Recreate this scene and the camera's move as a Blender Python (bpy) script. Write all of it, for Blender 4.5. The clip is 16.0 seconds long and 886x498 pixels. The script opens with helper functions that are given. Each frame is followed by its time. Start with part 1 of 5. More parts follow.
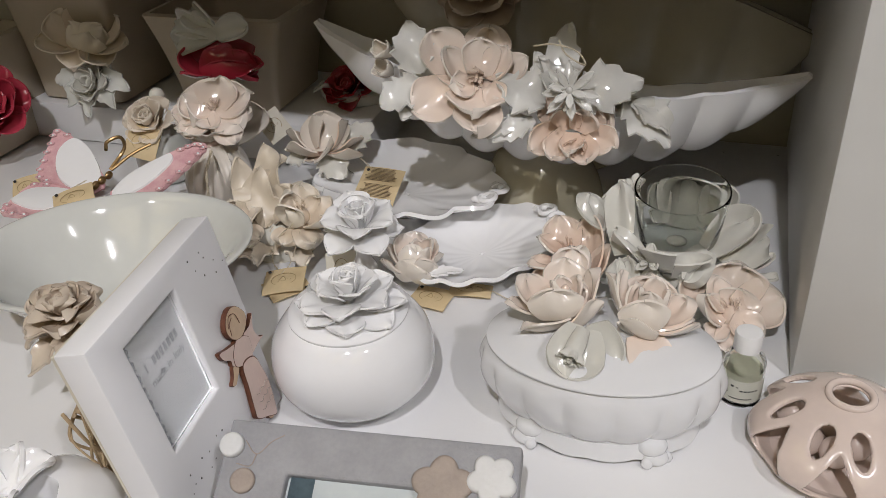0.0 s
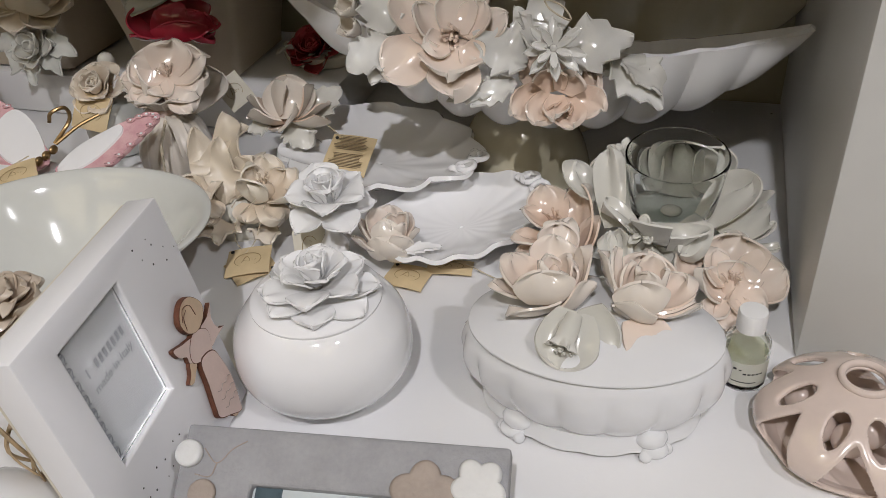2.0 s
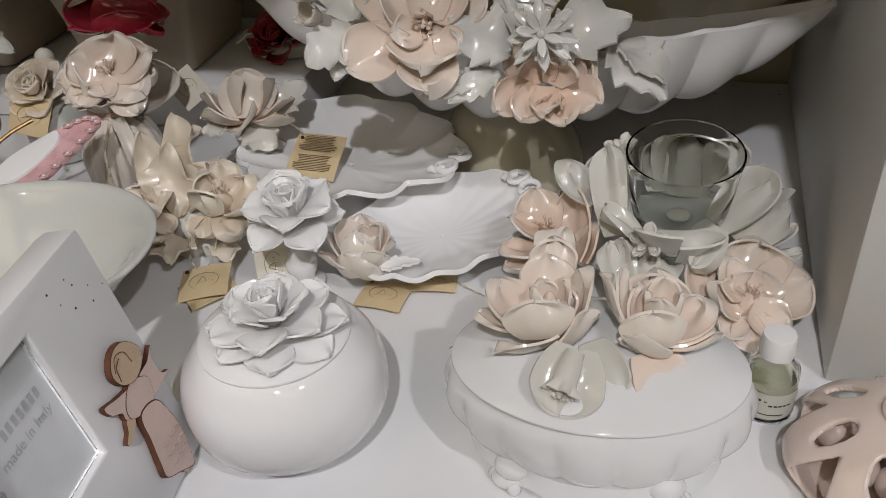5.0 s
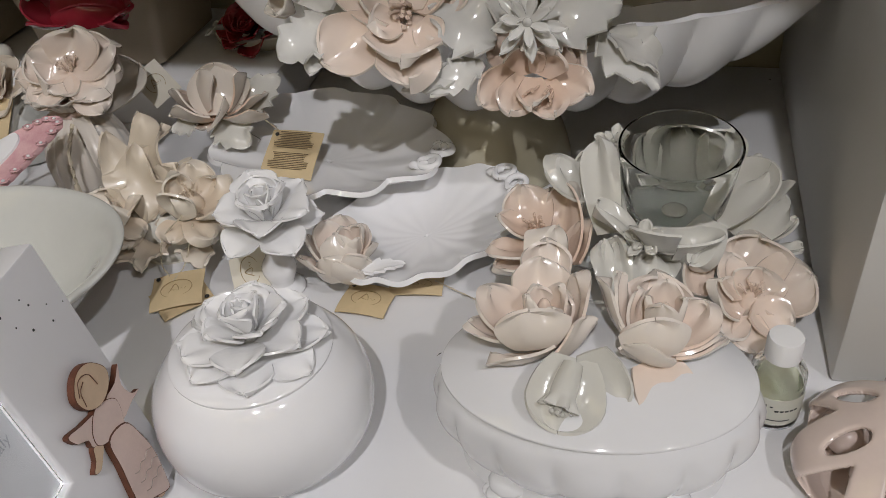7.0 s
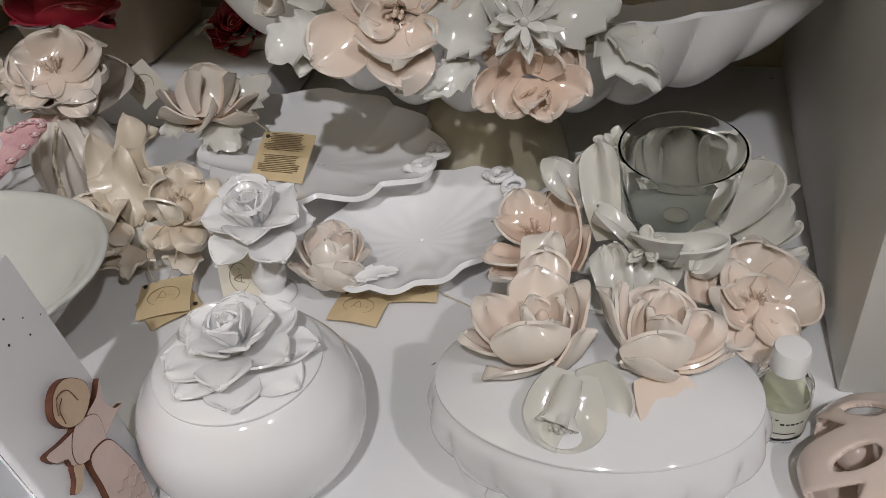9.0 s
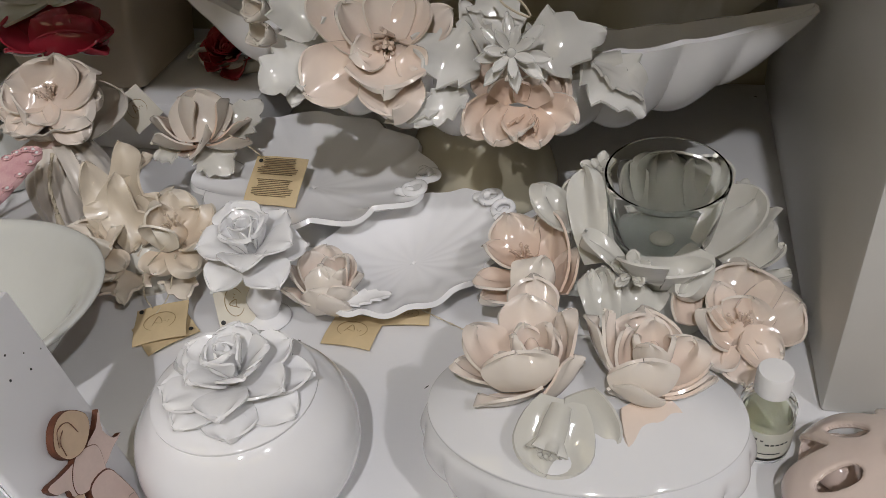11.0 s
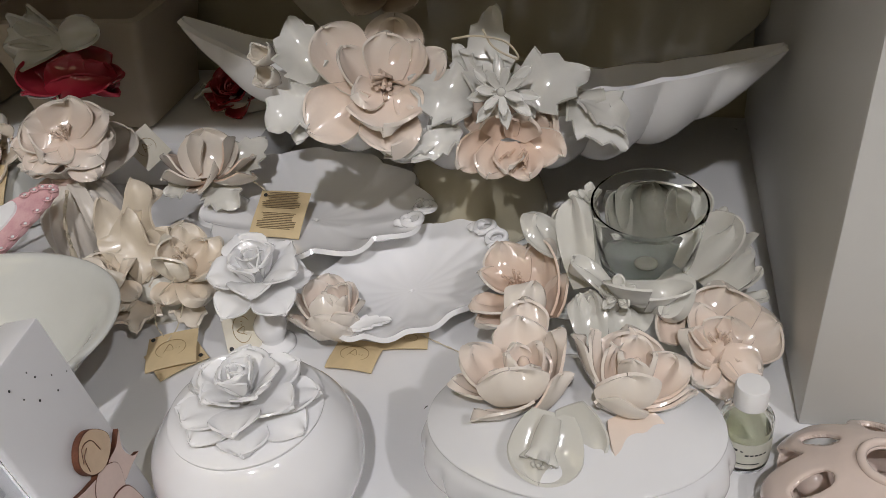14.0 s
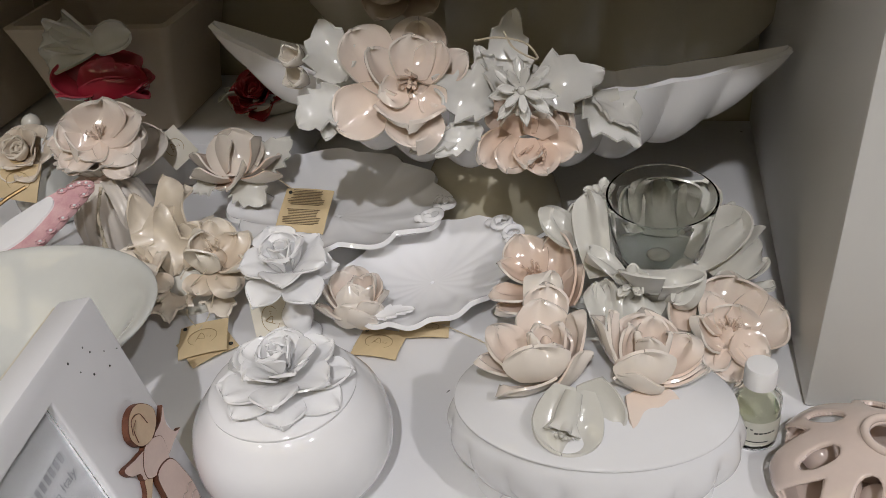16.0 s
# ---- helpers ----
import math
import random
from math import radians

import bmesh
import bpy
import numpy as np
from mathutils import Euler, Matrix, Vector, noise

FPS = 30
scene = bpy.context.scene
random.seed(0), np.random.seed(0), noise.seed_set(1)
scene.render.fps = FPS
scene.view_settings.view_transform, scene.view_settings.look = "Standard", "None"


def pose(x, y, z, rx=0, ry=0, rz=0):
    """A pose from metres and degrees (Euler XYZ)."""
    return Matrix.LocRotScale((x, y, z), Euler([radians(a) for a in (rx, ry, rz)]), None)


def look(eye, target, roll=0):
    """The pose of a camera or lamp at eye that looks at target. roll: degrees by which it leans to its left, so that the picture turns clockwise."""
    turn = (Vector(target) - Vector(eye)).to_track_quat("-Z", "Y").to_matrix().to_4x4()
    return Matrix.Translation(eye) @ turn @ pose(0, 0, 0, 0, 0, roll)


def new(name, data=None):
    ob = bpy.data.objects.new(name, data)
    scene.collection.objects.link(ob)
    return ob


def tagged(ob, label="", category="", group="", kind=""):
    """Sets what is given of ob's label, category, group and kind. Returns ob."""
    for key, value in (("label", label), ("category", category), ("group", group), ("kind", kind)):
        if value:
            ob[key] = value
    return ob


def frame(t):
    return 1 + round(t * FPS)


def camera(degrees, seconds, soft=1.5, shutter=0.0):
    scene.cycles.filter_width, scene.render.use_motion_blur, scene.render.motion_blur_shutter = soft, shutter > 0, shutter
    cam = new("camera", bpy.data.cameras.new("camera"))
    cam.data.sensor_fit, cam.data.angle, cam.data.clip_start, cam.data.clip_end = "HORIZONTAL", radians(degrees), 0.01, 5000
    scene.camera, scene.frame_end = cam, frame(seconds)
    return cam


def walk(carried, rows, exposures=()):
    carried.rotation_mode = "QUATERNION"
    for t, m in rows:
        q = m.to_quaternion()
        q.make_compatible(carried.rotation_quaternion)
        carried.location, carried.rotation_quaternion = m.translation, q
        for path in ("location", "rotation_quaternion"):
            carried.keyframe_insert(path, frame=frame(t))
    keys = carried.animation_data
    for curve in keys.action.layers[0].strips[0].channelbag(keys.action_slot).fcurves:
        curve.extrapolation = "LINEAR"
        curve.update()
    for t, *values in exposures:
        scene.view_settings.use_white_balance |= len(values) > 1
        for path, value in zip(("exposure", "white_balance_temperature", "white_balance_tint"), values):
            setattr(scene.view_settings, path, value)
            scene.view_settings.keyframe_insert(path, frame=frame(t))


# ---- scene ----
cam = camera(55.0, 16.0, soft=0.85)
PATH = [
    (0, (0.165, -0.436, 0.344), (-0.422, 1.156, -0.715), -3.4),
    (0.5, (0.163, -0.425, 0.342), (-0.402, 1.157, -0.743), -3.5),
    (1, (0.158, -0.417, 0.337), (-0.39, 1.157, -0.768), -3.6),
    (1.5, (0.153, -0.407, 0.332), (-0.384, 1.16, -0.789), -3.7),
    (2, (0.152, -0.396, 0.329), (-0.374, 1.16, -0.812), -3.8),
    (2.5, (0.149, -0.384, 0.324), (-0.37, 1.165, -0.829), -4.0),
    (3, (0.145, -0.374, 0.323), (-0.37, 1.17, -0.838), -4.1),
    (3.5, (0.145, -0.363, 0.323), (-0.371, 1.178, -0.844), -4.4),
    (4, (0.144, -0.353, 0.32), (-0.371, 1.184, -0.851), -4.6),
    (6.5, (0.132, -0.316, 0.304), (-0.326, 1.207, -0.908), -5.6),
    (7, (0.131, -0.313, 0.304), (-0.32, 1.209, -0.912), -5.5),
    (7.5, (0.131, -0.311, 0.304), (-0.317, 1.211, -0.913), -5.5),
    (8, (0.13, -0.31, 0.303), (-0.318, 1.212, -0.915), -5.5),
    (8.5, (0.13, -0.305, 0.301), (-0.315, 1.215, -0.92), -5.5),
    (9, (0.129, -0.3, 0.3), (-0.315, 1.219, -0.923), -5.5),
    (11.5, (0.132, -0.3, 0.316), (-0.291, 1.237, -0.892), -5.7),
    (12, (0.134, -0.302, 0.318), (-0.285, 1.244, -0.879), -5.7),
    (12.5, (0.136, -0.305, 0.321), (-0.281, 1.252, -0.864), -5.8),
    (13, (0.136, -0.308, 0.324), (-0.283, 1.256, -0.85), -5.9),
    (13.5, (0.135, -0.315, 0.326), (-0.284, 1.257, -0.837), -6.0),
    (14, (0.136, -0.322, 0.326), (-0.287, 1.256, -0.827), -6.0),
    (14.5, (0.133, -0.33, 0.327), (-0.29, 1.254, -0.818), -6.0),
    (15, (0.131, -0.337, 0.33), (-0.294, 1.25, -0.81), -6.0),
    (15.5, (0.131, -0.343, 0.33), (-0.296, 1.249, -0.803), -6.0),
    (16, (0.13, -0.349, 0.33), (-0.297, 1.247, -0.798), -5.9),
]
walk(cam, [(t, look(eye, target, roll)) for t, eye, target, roll in PATH], [(0, 0.03), (3, -0.03), (4, -0.07), (7, -0.16), (9, -0.17), (13, -0.10), (16, -0.03)])

# ---- light: a shop with ceiling spots in front of and beside the display niche ----
world = bpy.data.worlds.new("world")
scene.world = world
world.use_nodes = True
world.node_tree.nodes["Background"].inputs[0].default_value = (1.0, 0.86, 0.50, 1)
world.node_tree.nodes["Background"].inputs[1].default_value = 0.085


def spot(x, y, z, aim, power, color, size=70, radius=0.02, blend=0.5):
    lamp = bpy.data.lights.new("spot_lamp", "SPOT")
    lamp.energy, lamp.color, lamp.spot_size, lamp.spot_blend, lamp.shadow_soft_size = power, color, radians(size), blend, radius
    ob = new("spot_lamp", lamp)
    ob.matrix_world = look((x, y, z), aim)
    return ob


KEY = (0.275, -1.26, 1.62)
SIDE = (1.10, -1.00, 1.66)
LEFT = (-0.75, -1.35, 1.66)
spot(*KEY, (0.02, -0.04, 0.03), 68, (0.985, 0.965, 1.0), 44, 0.022, 0.8)
spot(*SIDE, (0, 0.0, 0.03), 43, (0.985, 0.967, 1.0), 60, 0.022)
spot(*LEFT, (0, 0.0, 0.03), 5.0, (1.0, 0.96, 0.93), 60, 0.022)

# ---- materials ----


def nodes_of(name):
    m = bpy.data.materials.new(name)
    m.use_nodes = True
    nt = m.node_tree
    return m, nt, nt.nodes["Principled BSDF"]


def mat(name, color, rough=0.4, metal=0.0, vary=0.06, scale=40.0, bump=0.0, bump_scale=200.0, coat=0.0, second=None, sheen=0.0, rough_vary=0.05):
    m, nt, b = nodes_of(name)
    co = nt.nodes.new("ShaderNodeTexCoord")
    n1 = nt.nodes.new("ShaderNodeTexNoise")
    n1.inputs["Scale"].default_value, n1.inputs["Detail"].default_value = scale, 5
    n2 = nt.nodes.new("ShaderNodeTexNoise")
    n2.inputs["Scale"].default_value, n2.inputs["Detail"].default_value = scale * 7, 3
    nt.links.new(co.outputs["Object"], n1.inputs["Vector"])
    nt.links.new(co.outputs["Object"], n2.inputs["Vector"])
    add = nt.nodes.new("ShaderNodeMath")
    add.operation = "MULTIPLY_ADD"
    add.inputs[1].default_value = 0.35
    nt.links.new(n2.outputs["Fac"], add.inputs[0])
    nt.links.new(n1.outputs["Fac"], add.inputs[2])
    ramp = nt.nodes.new("ShaderNodeValToRGB")
    c2 = second or tuple(max(0.0, c * (1 - 2 * vary)) for c in color)
    ramp.color_ramp.elements[0].position, ramp.color_ramp.elements[1].position = 0.4, 0.95
    ramp.color_ramp.elements[0].color, ramp.color_ramp.elements[1].color = (*c2, 1), (*color, 1)
    nt.links.new(add.outputs[0], ramp.inputs[0])
    nt.links.new(ramp.outputs[0], b.inputs["Base Color"])
    rr = nt.nodes.new("ShaderNodeMapRange")
    rr.inputs["To Min"].default_value, rr.inputs["To Max"].default_value = max(0.02, rough - rough_vary), rough + rough_vary
    nt.links.new(n1.outputs["Fac"], rr.inputs["Value"])
    nt.links.new(rr.outputs[0], b.inputs["Roughness"])
    b.inputs["Metallic"].default_value = metal
    b.inputs["Coat Weight"].default_value = coat
    b.inputs["Coat Roughness"].default_value = 0.04
    b.inputs["Sheen Weight"].default_value = sheen
    if bump:
        n3 = nt.nodes.new("ShaderNodeTexNoise")
        n3.inputs["Scale"].default_value, n3.inputs["Detail"].default_value = bump_scale, 4
        nt.links.new(co.outputs["Object"], n3.inputs["Vector"])
        bp = nt.nodes.new("ShaderNodeBump")
        bp.inputs["Strength"].default_value, bp.inputs["Distance"].default_value = bump, 0.002
        nt.links.new(n3.outputs["Fac"], bp.inputs["Height"])
        nt.links.new(bp.outputs[0], b.inputs["Normal"])
    return m


def glaze(name, heart, rim, rough=0.13, power=1.0, bump=0.13):
    """Glazed porcelain petal: the glaze goes from the heart's colour at the base to the rim's at the lip."""
    m, nt, b = nodes_of(name)
    uv = nt.nodes.new("ShaderNodeUVMap")
    sep = nt.nodes.new("ShaderNodeSeparateXYZ")
    nt.links.new(uv.outputs[0], sep.inputs[0])
    co = nt.nodes.new("ShaderNodeTexCoord")
    n1 = nt.nodes.new("ShaderNodeTexNoise")
    n1.inputs["Scale"].default_value, n1.inputs["Detail"].default_value = 70, 4
    nt.links.new(co.outputs["Object"], n1.inputs["Vector"])
    ma = nt.nodes.new("ShaderNodeMath")
    ma.operation = "MULTIPLY_ADD"
    ma.inputs[1].default_value, ma.inputs[2].default_value = 0.5, -0.25
    nt.links.new(n1.outputs["Fac"], ma.inputs[0])
    ad = nt.nodes.new("ShaderNodeMath")
    nt.links.new(sep.outputs[1], ad.inputs[0])
    nt.links.new(ma.outputs[0], ad.inputs[1])
    info = nt.nodes.new("ShaderNodeObjectInfo")
    rv = nt.nodes.new("ShaderNodeMath")
    rv.operation = "MULTIPLY_ADD"
    rv.inputs[1].default_value, rv.inputs[2].default_value = 0.3, -0.15
    nt.links.new(info.outputs["Random"], rv.inputs[0])
    ad2 = nt.nodes.new("ShaderNodeMath")
    nt.links.new(ad.outputs[0], ad2.inputs[0])
    nt.links.new(rv.outputs[0], ad2.inputs[1])
    ramp = nt.nodes.new("ShaderNodeValToRGB")
    ramp.color_ramp.elements[0].position, ramp.color_ramp.elements[1].position = 0.1 * power, 0.95
    ramp.color_ramp.elements[0].color, ramp.color_ramp.elements[1].color = (*heart, 1), (*rim, 1)
    nt.links.new(ad2.outputs[0], ramp.inputs[0])
    nt.links.new(ramp.outputs[0], b.inputs["Base Color"])
    b.inputs["Roughness"].default_value = rough
    b.inputs["Coat Weight"].default_value = 0.3
    b.inputs["Coat Roughness"].default_value = 0.05
    n3 = nt.nodes.new("ShaderNodeTexNoise")
    n3.inputs["Scale"].default_value, n3.inputs["Detail"].default_value = 160, 2
    nt.links.new(co.outputs["Object"], n3.inputs["Vector"])
    bp = nt.nodes.new("ShaderNodeBump")
    bp.inputs["Strength"].default_value, bp.inputs["Distance"].default_value = bump, 0.002
    nt.links.new(n3.outputs["Fac"], bp.inputs["Height"])
    nt.links.new(bp.outputs[0], b.inputs["Normal"])
    return m


def glass(name, color, rough=0.0, ior=1.48):
    m, nt, b = nodes_of(name)
    b.inputs["Base Color"].default_value = (*color, 1)
    b.inputs["Transmission Weight"].default_value = 1
    b.inputs["Roughness"].default_value, b.inputs["IOR"].default_value = rough, ior
    return m


SHELF = mat("white_melamine", (0.78, 0.78, 0.79), 0.38, vary=0.02, scale=9, bump=0.03, bump_scale=500)
PANEL = mat("white_panel_paint", (0.64, 0.635, 0.61), 0.5, vary=0.03, scale=6, bump=0.05, bump_scale=350)
# back panel: dim olive shade of the niche is part of this base colour
BACK = mat("shade_toned_back_panel", (0.44, 0.41, 0.30), 0.5, vary=0.05, scale=5, bump=0.05, bump_scale=300)
ROOM = mat("room_paint", (0.50, 0.45, 0.30), 0.8, vary=0.04, scale=2)
WOODFLOOR = mat("brown_floor", (0.25, 0.18, 0.12), 0.5, vary=0.2, scale=3)
IVORY = mat("ivory_porcelain", (0.735, 0.74, 0.755), 0.05, vary=0.015, scale=30, coat=0.4, bump=0.035, bump_scale=60, rough_vary=0.02)
WHITE = mat("white_porcelain", (0.87, 0.87, 0.88), 0.075, vary=0.015, scale=30, coat=0.4, bump=0.035, bump_scale=60, rough_vary=0.02)
CELADON = mat("pale_green_porcelain", (0.645, 0.655, 0.625), 0.07, vary=0.03, scale=25, coat=0.4, bump=0.05, bump_scale=60, rough_vary=0.02)
CREAM = mat("cream_porcelain", (0.74, 0.72, 0.65), 0.14, vary=0.03, scale=25, coat=0.35, bump=0.04, bump_scale=60, rough_vary=0.02)
PINKPOT = mat("pale_pink_glaze", (0.70, 0.585, 0.525), 0.17, vary=0.05, scale=40, coat=0.5, bump=0.05, bump_scale=70, rough_vary=0.03)
BEIGEBOX = mat("matt_beige_clay", (0.47, 0.41, 0.32), 0.55, vary=0.06, scale=20, bump=0.08, bump_scale=200)
PEACH = glaze("peach_glaze", (0.735, 0.60, 0.505), (0.77, 0.70, 0.635))
PEACH_DEEP = glaze("deep_peach_glaze", (0.66, 0.49, 0.385), (0.72, 0.62, 0.54))
PEACH_PALE = glaze("pale_peach_glaze", (0.70, 0.635, 0.56), (0.75, 0.695, 0.63))
BEIGE_PALE = glaze("pale_beige_glaze", (0.68, 0.62, 0.52), (0.74, 0.69, 0.60), rough=0.36)
CLEAR = glass("clear_pane_glass", (0.99, 0.99, 0.99), ior=1.2)
WHITE_PETAL = glaze("white_petal_glaze", (0.83, 0.83, 0.835), (0.86, 0.86, 0.865))
GREEN_PETAL = glaze("green_white_glaze", (0.57, 0.56, 0.51), (0.66, 0.65, 0.605))
LEAF_WHITE = glaze("ivory_leaf_glaze", (0.63, 0.62, 0.585), (0.70, 0.695, 0.665))
BEIGE_PETAL = glaze("beige_glaze", (0.64, 0.53, 0.41), (0.74, 0.67, 0.57), rough=0.36)
DULL_PETAL = glaze("grey_beige_glaze", (0.46, 0.36, 0.27), (0.60, 0.52, 0.43), rough=0.25)
RED = glaze("red_glaze", (0.24, 0.014, 0.026), (0.44, 0.045, 0.075), rough=0.14)
DARKRED = glaze("dark_red_glaze", (0.16, 0.01, 0.012), (0.32, 0.025, 0.035), rough=0.14)
WHITE_PAINT = mat("white_lacquer", (0.86, 0.86, 0.88), 0.42, vary=0.015, scale=15, bump=0.03, bump_scale=400)
GREY_PLASTER = mat("grey_painted_plaster", (0.37, 0.37, 0.385), 0.62, vary=0.12, scale=60, bump=0.4, bump_scale=260)
TAUPE_PLASTER = mat("taupe_plaster", (0.42, 0.35, 0.30), 0.62, vary=0.12, scale=90, bump=0.35, bump_scale=260)
CHALK = mat("chalk_white_plaster", (0.74, 0.74, 0.73), 0.6, vary=0.05, scale=60, bump=0.25, bump_scale=250)
KRAFT = mat("kraft_card", (0.66, 0.52, 0.31), 0.6, vary=0.07, scale=60, bump=0.08, bump_scale=700)
CARD = mat("cream_card", (0.72, 0.68, 0.58), 0.6, vary=0.03, scale=60)
INK = mat("brown_ink", (0.16, 0.11, 0.06), 0.6, vary=0.1)
PALE_INK = mat("pale_gold_ink", (0.40, 0.29, 0.14), 0.5, vary=0.1)
GREY_INK = mat("grey_ink", (0.32, 0.33, 0.35), 0.5, vary=0.1)
DOT = mat("dark_dot", (0.03, 0.03, 0.03), 0.6, vary=0.2)
STRING = mat("cream_cord", (0.66, 0.58, 0.44), 0.75, vary=0.12, scale=400)
SATIN = mat("satin_fabric", (0.70, 0.645, 0.575), 0.3, vary=0.06, scale=30, sheen=0.5, bump=0.05, bump_scale=900)
RIBBON = mat("pink_satin_ribbon", (0.66, 0.50, 0.45), 0.32, vary=0.05, scale=60, sheen=0.4)
GOLD = mat("gold_bead", (0.46, 0.31, 0.15), 0.36, metal=0.9, vary=0.2, scale=90)
PINK = mat("pink_glaze", (0.76, 0.50, 0.51), 0.16, vary=0.12, scale=120, coat=0.4, bump=0.15, bump_scale=120, second=(0.60, 0.32, 0.35))
WOODPINK = mat("pink_tinted_plywood", (0.72, 0.57, 0.51), 0.55, vary=0.06, scale=80, bump=0.06, bump_scale=600)
WOODTAN = mat("tan_plywood", (0.68, 0.51, 0.35), 0.55, vary=0.08, scale=80, bump=0.06, bump_scale=600)
BURNT = mat("laser_burnt_edge", (0.17, 0.06, 0.03), 0.6, vary=0.3, scale=200)
RAFFIA = mat("raffia_straw", (0.55, 0.41, 0.25), 0.6, vary=0.2, scale=120)
CAP = mat("white_plastic_cap", (0.80, 0.80, 0.80), 0.32, vary=0.01, scale=30)
LABEL = mat("clear_paper_label", (0.60, 0.60, 0.52), 0.5, vary=0.04, scale=90)
PHOTO = mat("photo_paper", (0.50, 0.55, 0.57), 0.15, vary=0.06, scale=30, second=(0.62, 0.66, 0.66))
PHOTO_DARK = mat("photo_blue_grey", (0.12, 0.17, 0.20), 0.15, vary=0.3, scale=40)
MATPAPER = mat("grey_insert_paper", (0.47, 0.485, 0.50), 0.3, vary=0.02, scale=12, coat=0.6)
OIL = glass("yellow_green_oil", (0.86, 0.87, 0.72), ior=1.10)
THIN_GLASS = glass("thin_bottle_glass", (0.97, 0.98, 0.95), ior=1.14)
TUMBLER = glass("pale_green_glass", (0.97, 0.99, 0.98), ior=1.15)
# cream porcelain darkened to olive: the shade at the back is in the colour
SHADE_OLIVE = mat("shade_toned_cream_porcelain", (0.52, 0.48, 0.36), 0.16, vary=0.05, scale=25, coat=0.35, bump=0.05, bump_scale=60, rough_vary=0.02)
CREAM_PETAL = glaze("cream_bud_glaze", (0.74, 0.67, 0.58), (0.79, 0.75, 0.68))
LILY = glaze("pale_sand_glaze", (0.58, 0.50, 0.39), (0.68, 0.60, 0.49), rough=0.36)
LAMP_METAL = mat("black_lamp_metal", (0.03, 0.03, 0.03), 0.4)


def lamp_glow(power):
    m, nt, b = nodes_of("lamp_glow")
    b.inputs["Emission Color"].default_value = (1, 0.84, 0.52, 1)
    b.inputs["Emission Strength"].default_value = power
    return m


# ---- building helpers ----
def thing(name, label, category, m=None, group="", kind=""):
    ob = new(name)
    ob.empty_display_size = 0.02
    ob.matrix_world = m or Matrix()
    return tagged(ob, label, category, group, kind)


def part(name, bm, material, parent=None, label="", m=None, smooth=True, under=None):
    me = bpy.data.meshes.new(name)
    if isinstance(bm, bmesh.types.BMesh):
        bm.normal_update()
        bm.to_mesh(me)
        bm.free()
    else:
        verts, faces, uvs = bm
        me.from_pydata(verts, [], faces)
        if uvs is not None:
            layer = me.uv_layers.new(name="UVMap")
            for loop in me.loops:
                layer.data[loop.index].uv = uvs[loop.vertex_index]
        me.update()
    if smooth:
        me.polygons.foreach_set("use_smooth", [True] * len(me.polygons))
        me.set_sharp_from_angle(angle=radians(42))
    me.materials.append(material)
    if under is not None:
        me.materials.append(under)
        n = len(me.polygons)
        me.polygons.foreach_set("material_index", [1 if k % 2 else 0 for k in range(n)])
    ob = new(name, me)
    if parent is not None:
        ob.parent = parent
    if m is not None:
        ob.matrix_local = m
    return tagged(ob, label)


def sheet(f, nu, nv, thick, closed_v=False):
    """A surface f(u, v) with u, v in 0..1 as a closed shell of that thickness, with uv."""
    us, vs = np.linspace(0, 1, nu), np.linspace(0, 1, nv, endpoint=not closed_v)
    p = np.array([[f(u, v) for v in vs] for u in us], float)
    du = np.gradient(p, axis=0)
    dv = (np.roll(p, -1, 1) - np.roll(p, 1, 1)) if closed_v else np.gradient(p, axis=1)
    n = np.cross(du, dv)
    n /= np.maximum(np.linalg.norm(n, axis=2, keepdims=True), 1e-12)
    top, bot = p + n * thick / 2, p - n * thick / 2
    verts = np.concatenate([top.reshape(-1, 3), bot.reshape(-1, 3)]).tolist()
    uv = [(float(v), float(u)) for u in us for v in vs] * 2
    N, faces = nu * nv, []
    a = lambda i, j, s: s * N + i * nv + (j % nv)
    for i in range(nu - 1):
        for j in range(nv if closed_v else nv - 1):
            faces.append((a(i, j, 0), a(i + 1, j, 0), a(i + 1, j + 1, 0), a(i, j + 1, 0)))
            faces.append((a(i, j, 1), a(i, j + 1, 1), a(i + 1, j + 1, 1), a(i + 1, j, 1)))
    for j in range(nv if closed_v else nv - 1):
        faces.append((a(0, j, 0), a(0, j + 1, 0), a(0, j + 1, 1), a(0, j, 1)))
        faces.append((a(nu - 1, j, 0), a(nu - 1, j, 1), a(nu - 1, j + 1, 1), a(nu - 1, j + 1, 0)))
    if not closed_v:
        for i in range(nu - 1):
            faces.append((a(i, 0, 0), a(i, 0, 1), a(i + 1, 0, 1), a(i + 1, 0, 0)))
            faces.append((a(i, nv - 1, 0), a(i + 1, nv - 1, 0), a(i + 1, nv - 1, 1), a(i, nv - 1, 1)))
    return verts, faces, uv


def lathe(profile, seg=48, sx=1.0, sy=1.0, shape=None):
    """Turn (r, z) points about z. shape(angle, z) scales the radius."""
    verts, faces = [], []
    for r, z in profile:
        for k in range(seg):
            a = 2 * math.pi * k / seg
            q = r * (shape(a, z) if shape else 1.0)
            verts.append((q * math.cos(a) * sx, q * math.sin(a) * sy, z))
    for i in range(len(profile) - 1):
        for k in range(seg):
            l = (k + 1) % seg
            faces.append((i * seg + k, i * seg + l, (i + 1) * seg + l, (i + 1) * seg + k))
    faces.append(tuple(reversed(range(seg))))
    faces.append(tuple(range((len(profile) - 1) * seg, len(profile) * seg)))
    return verts, faces, None


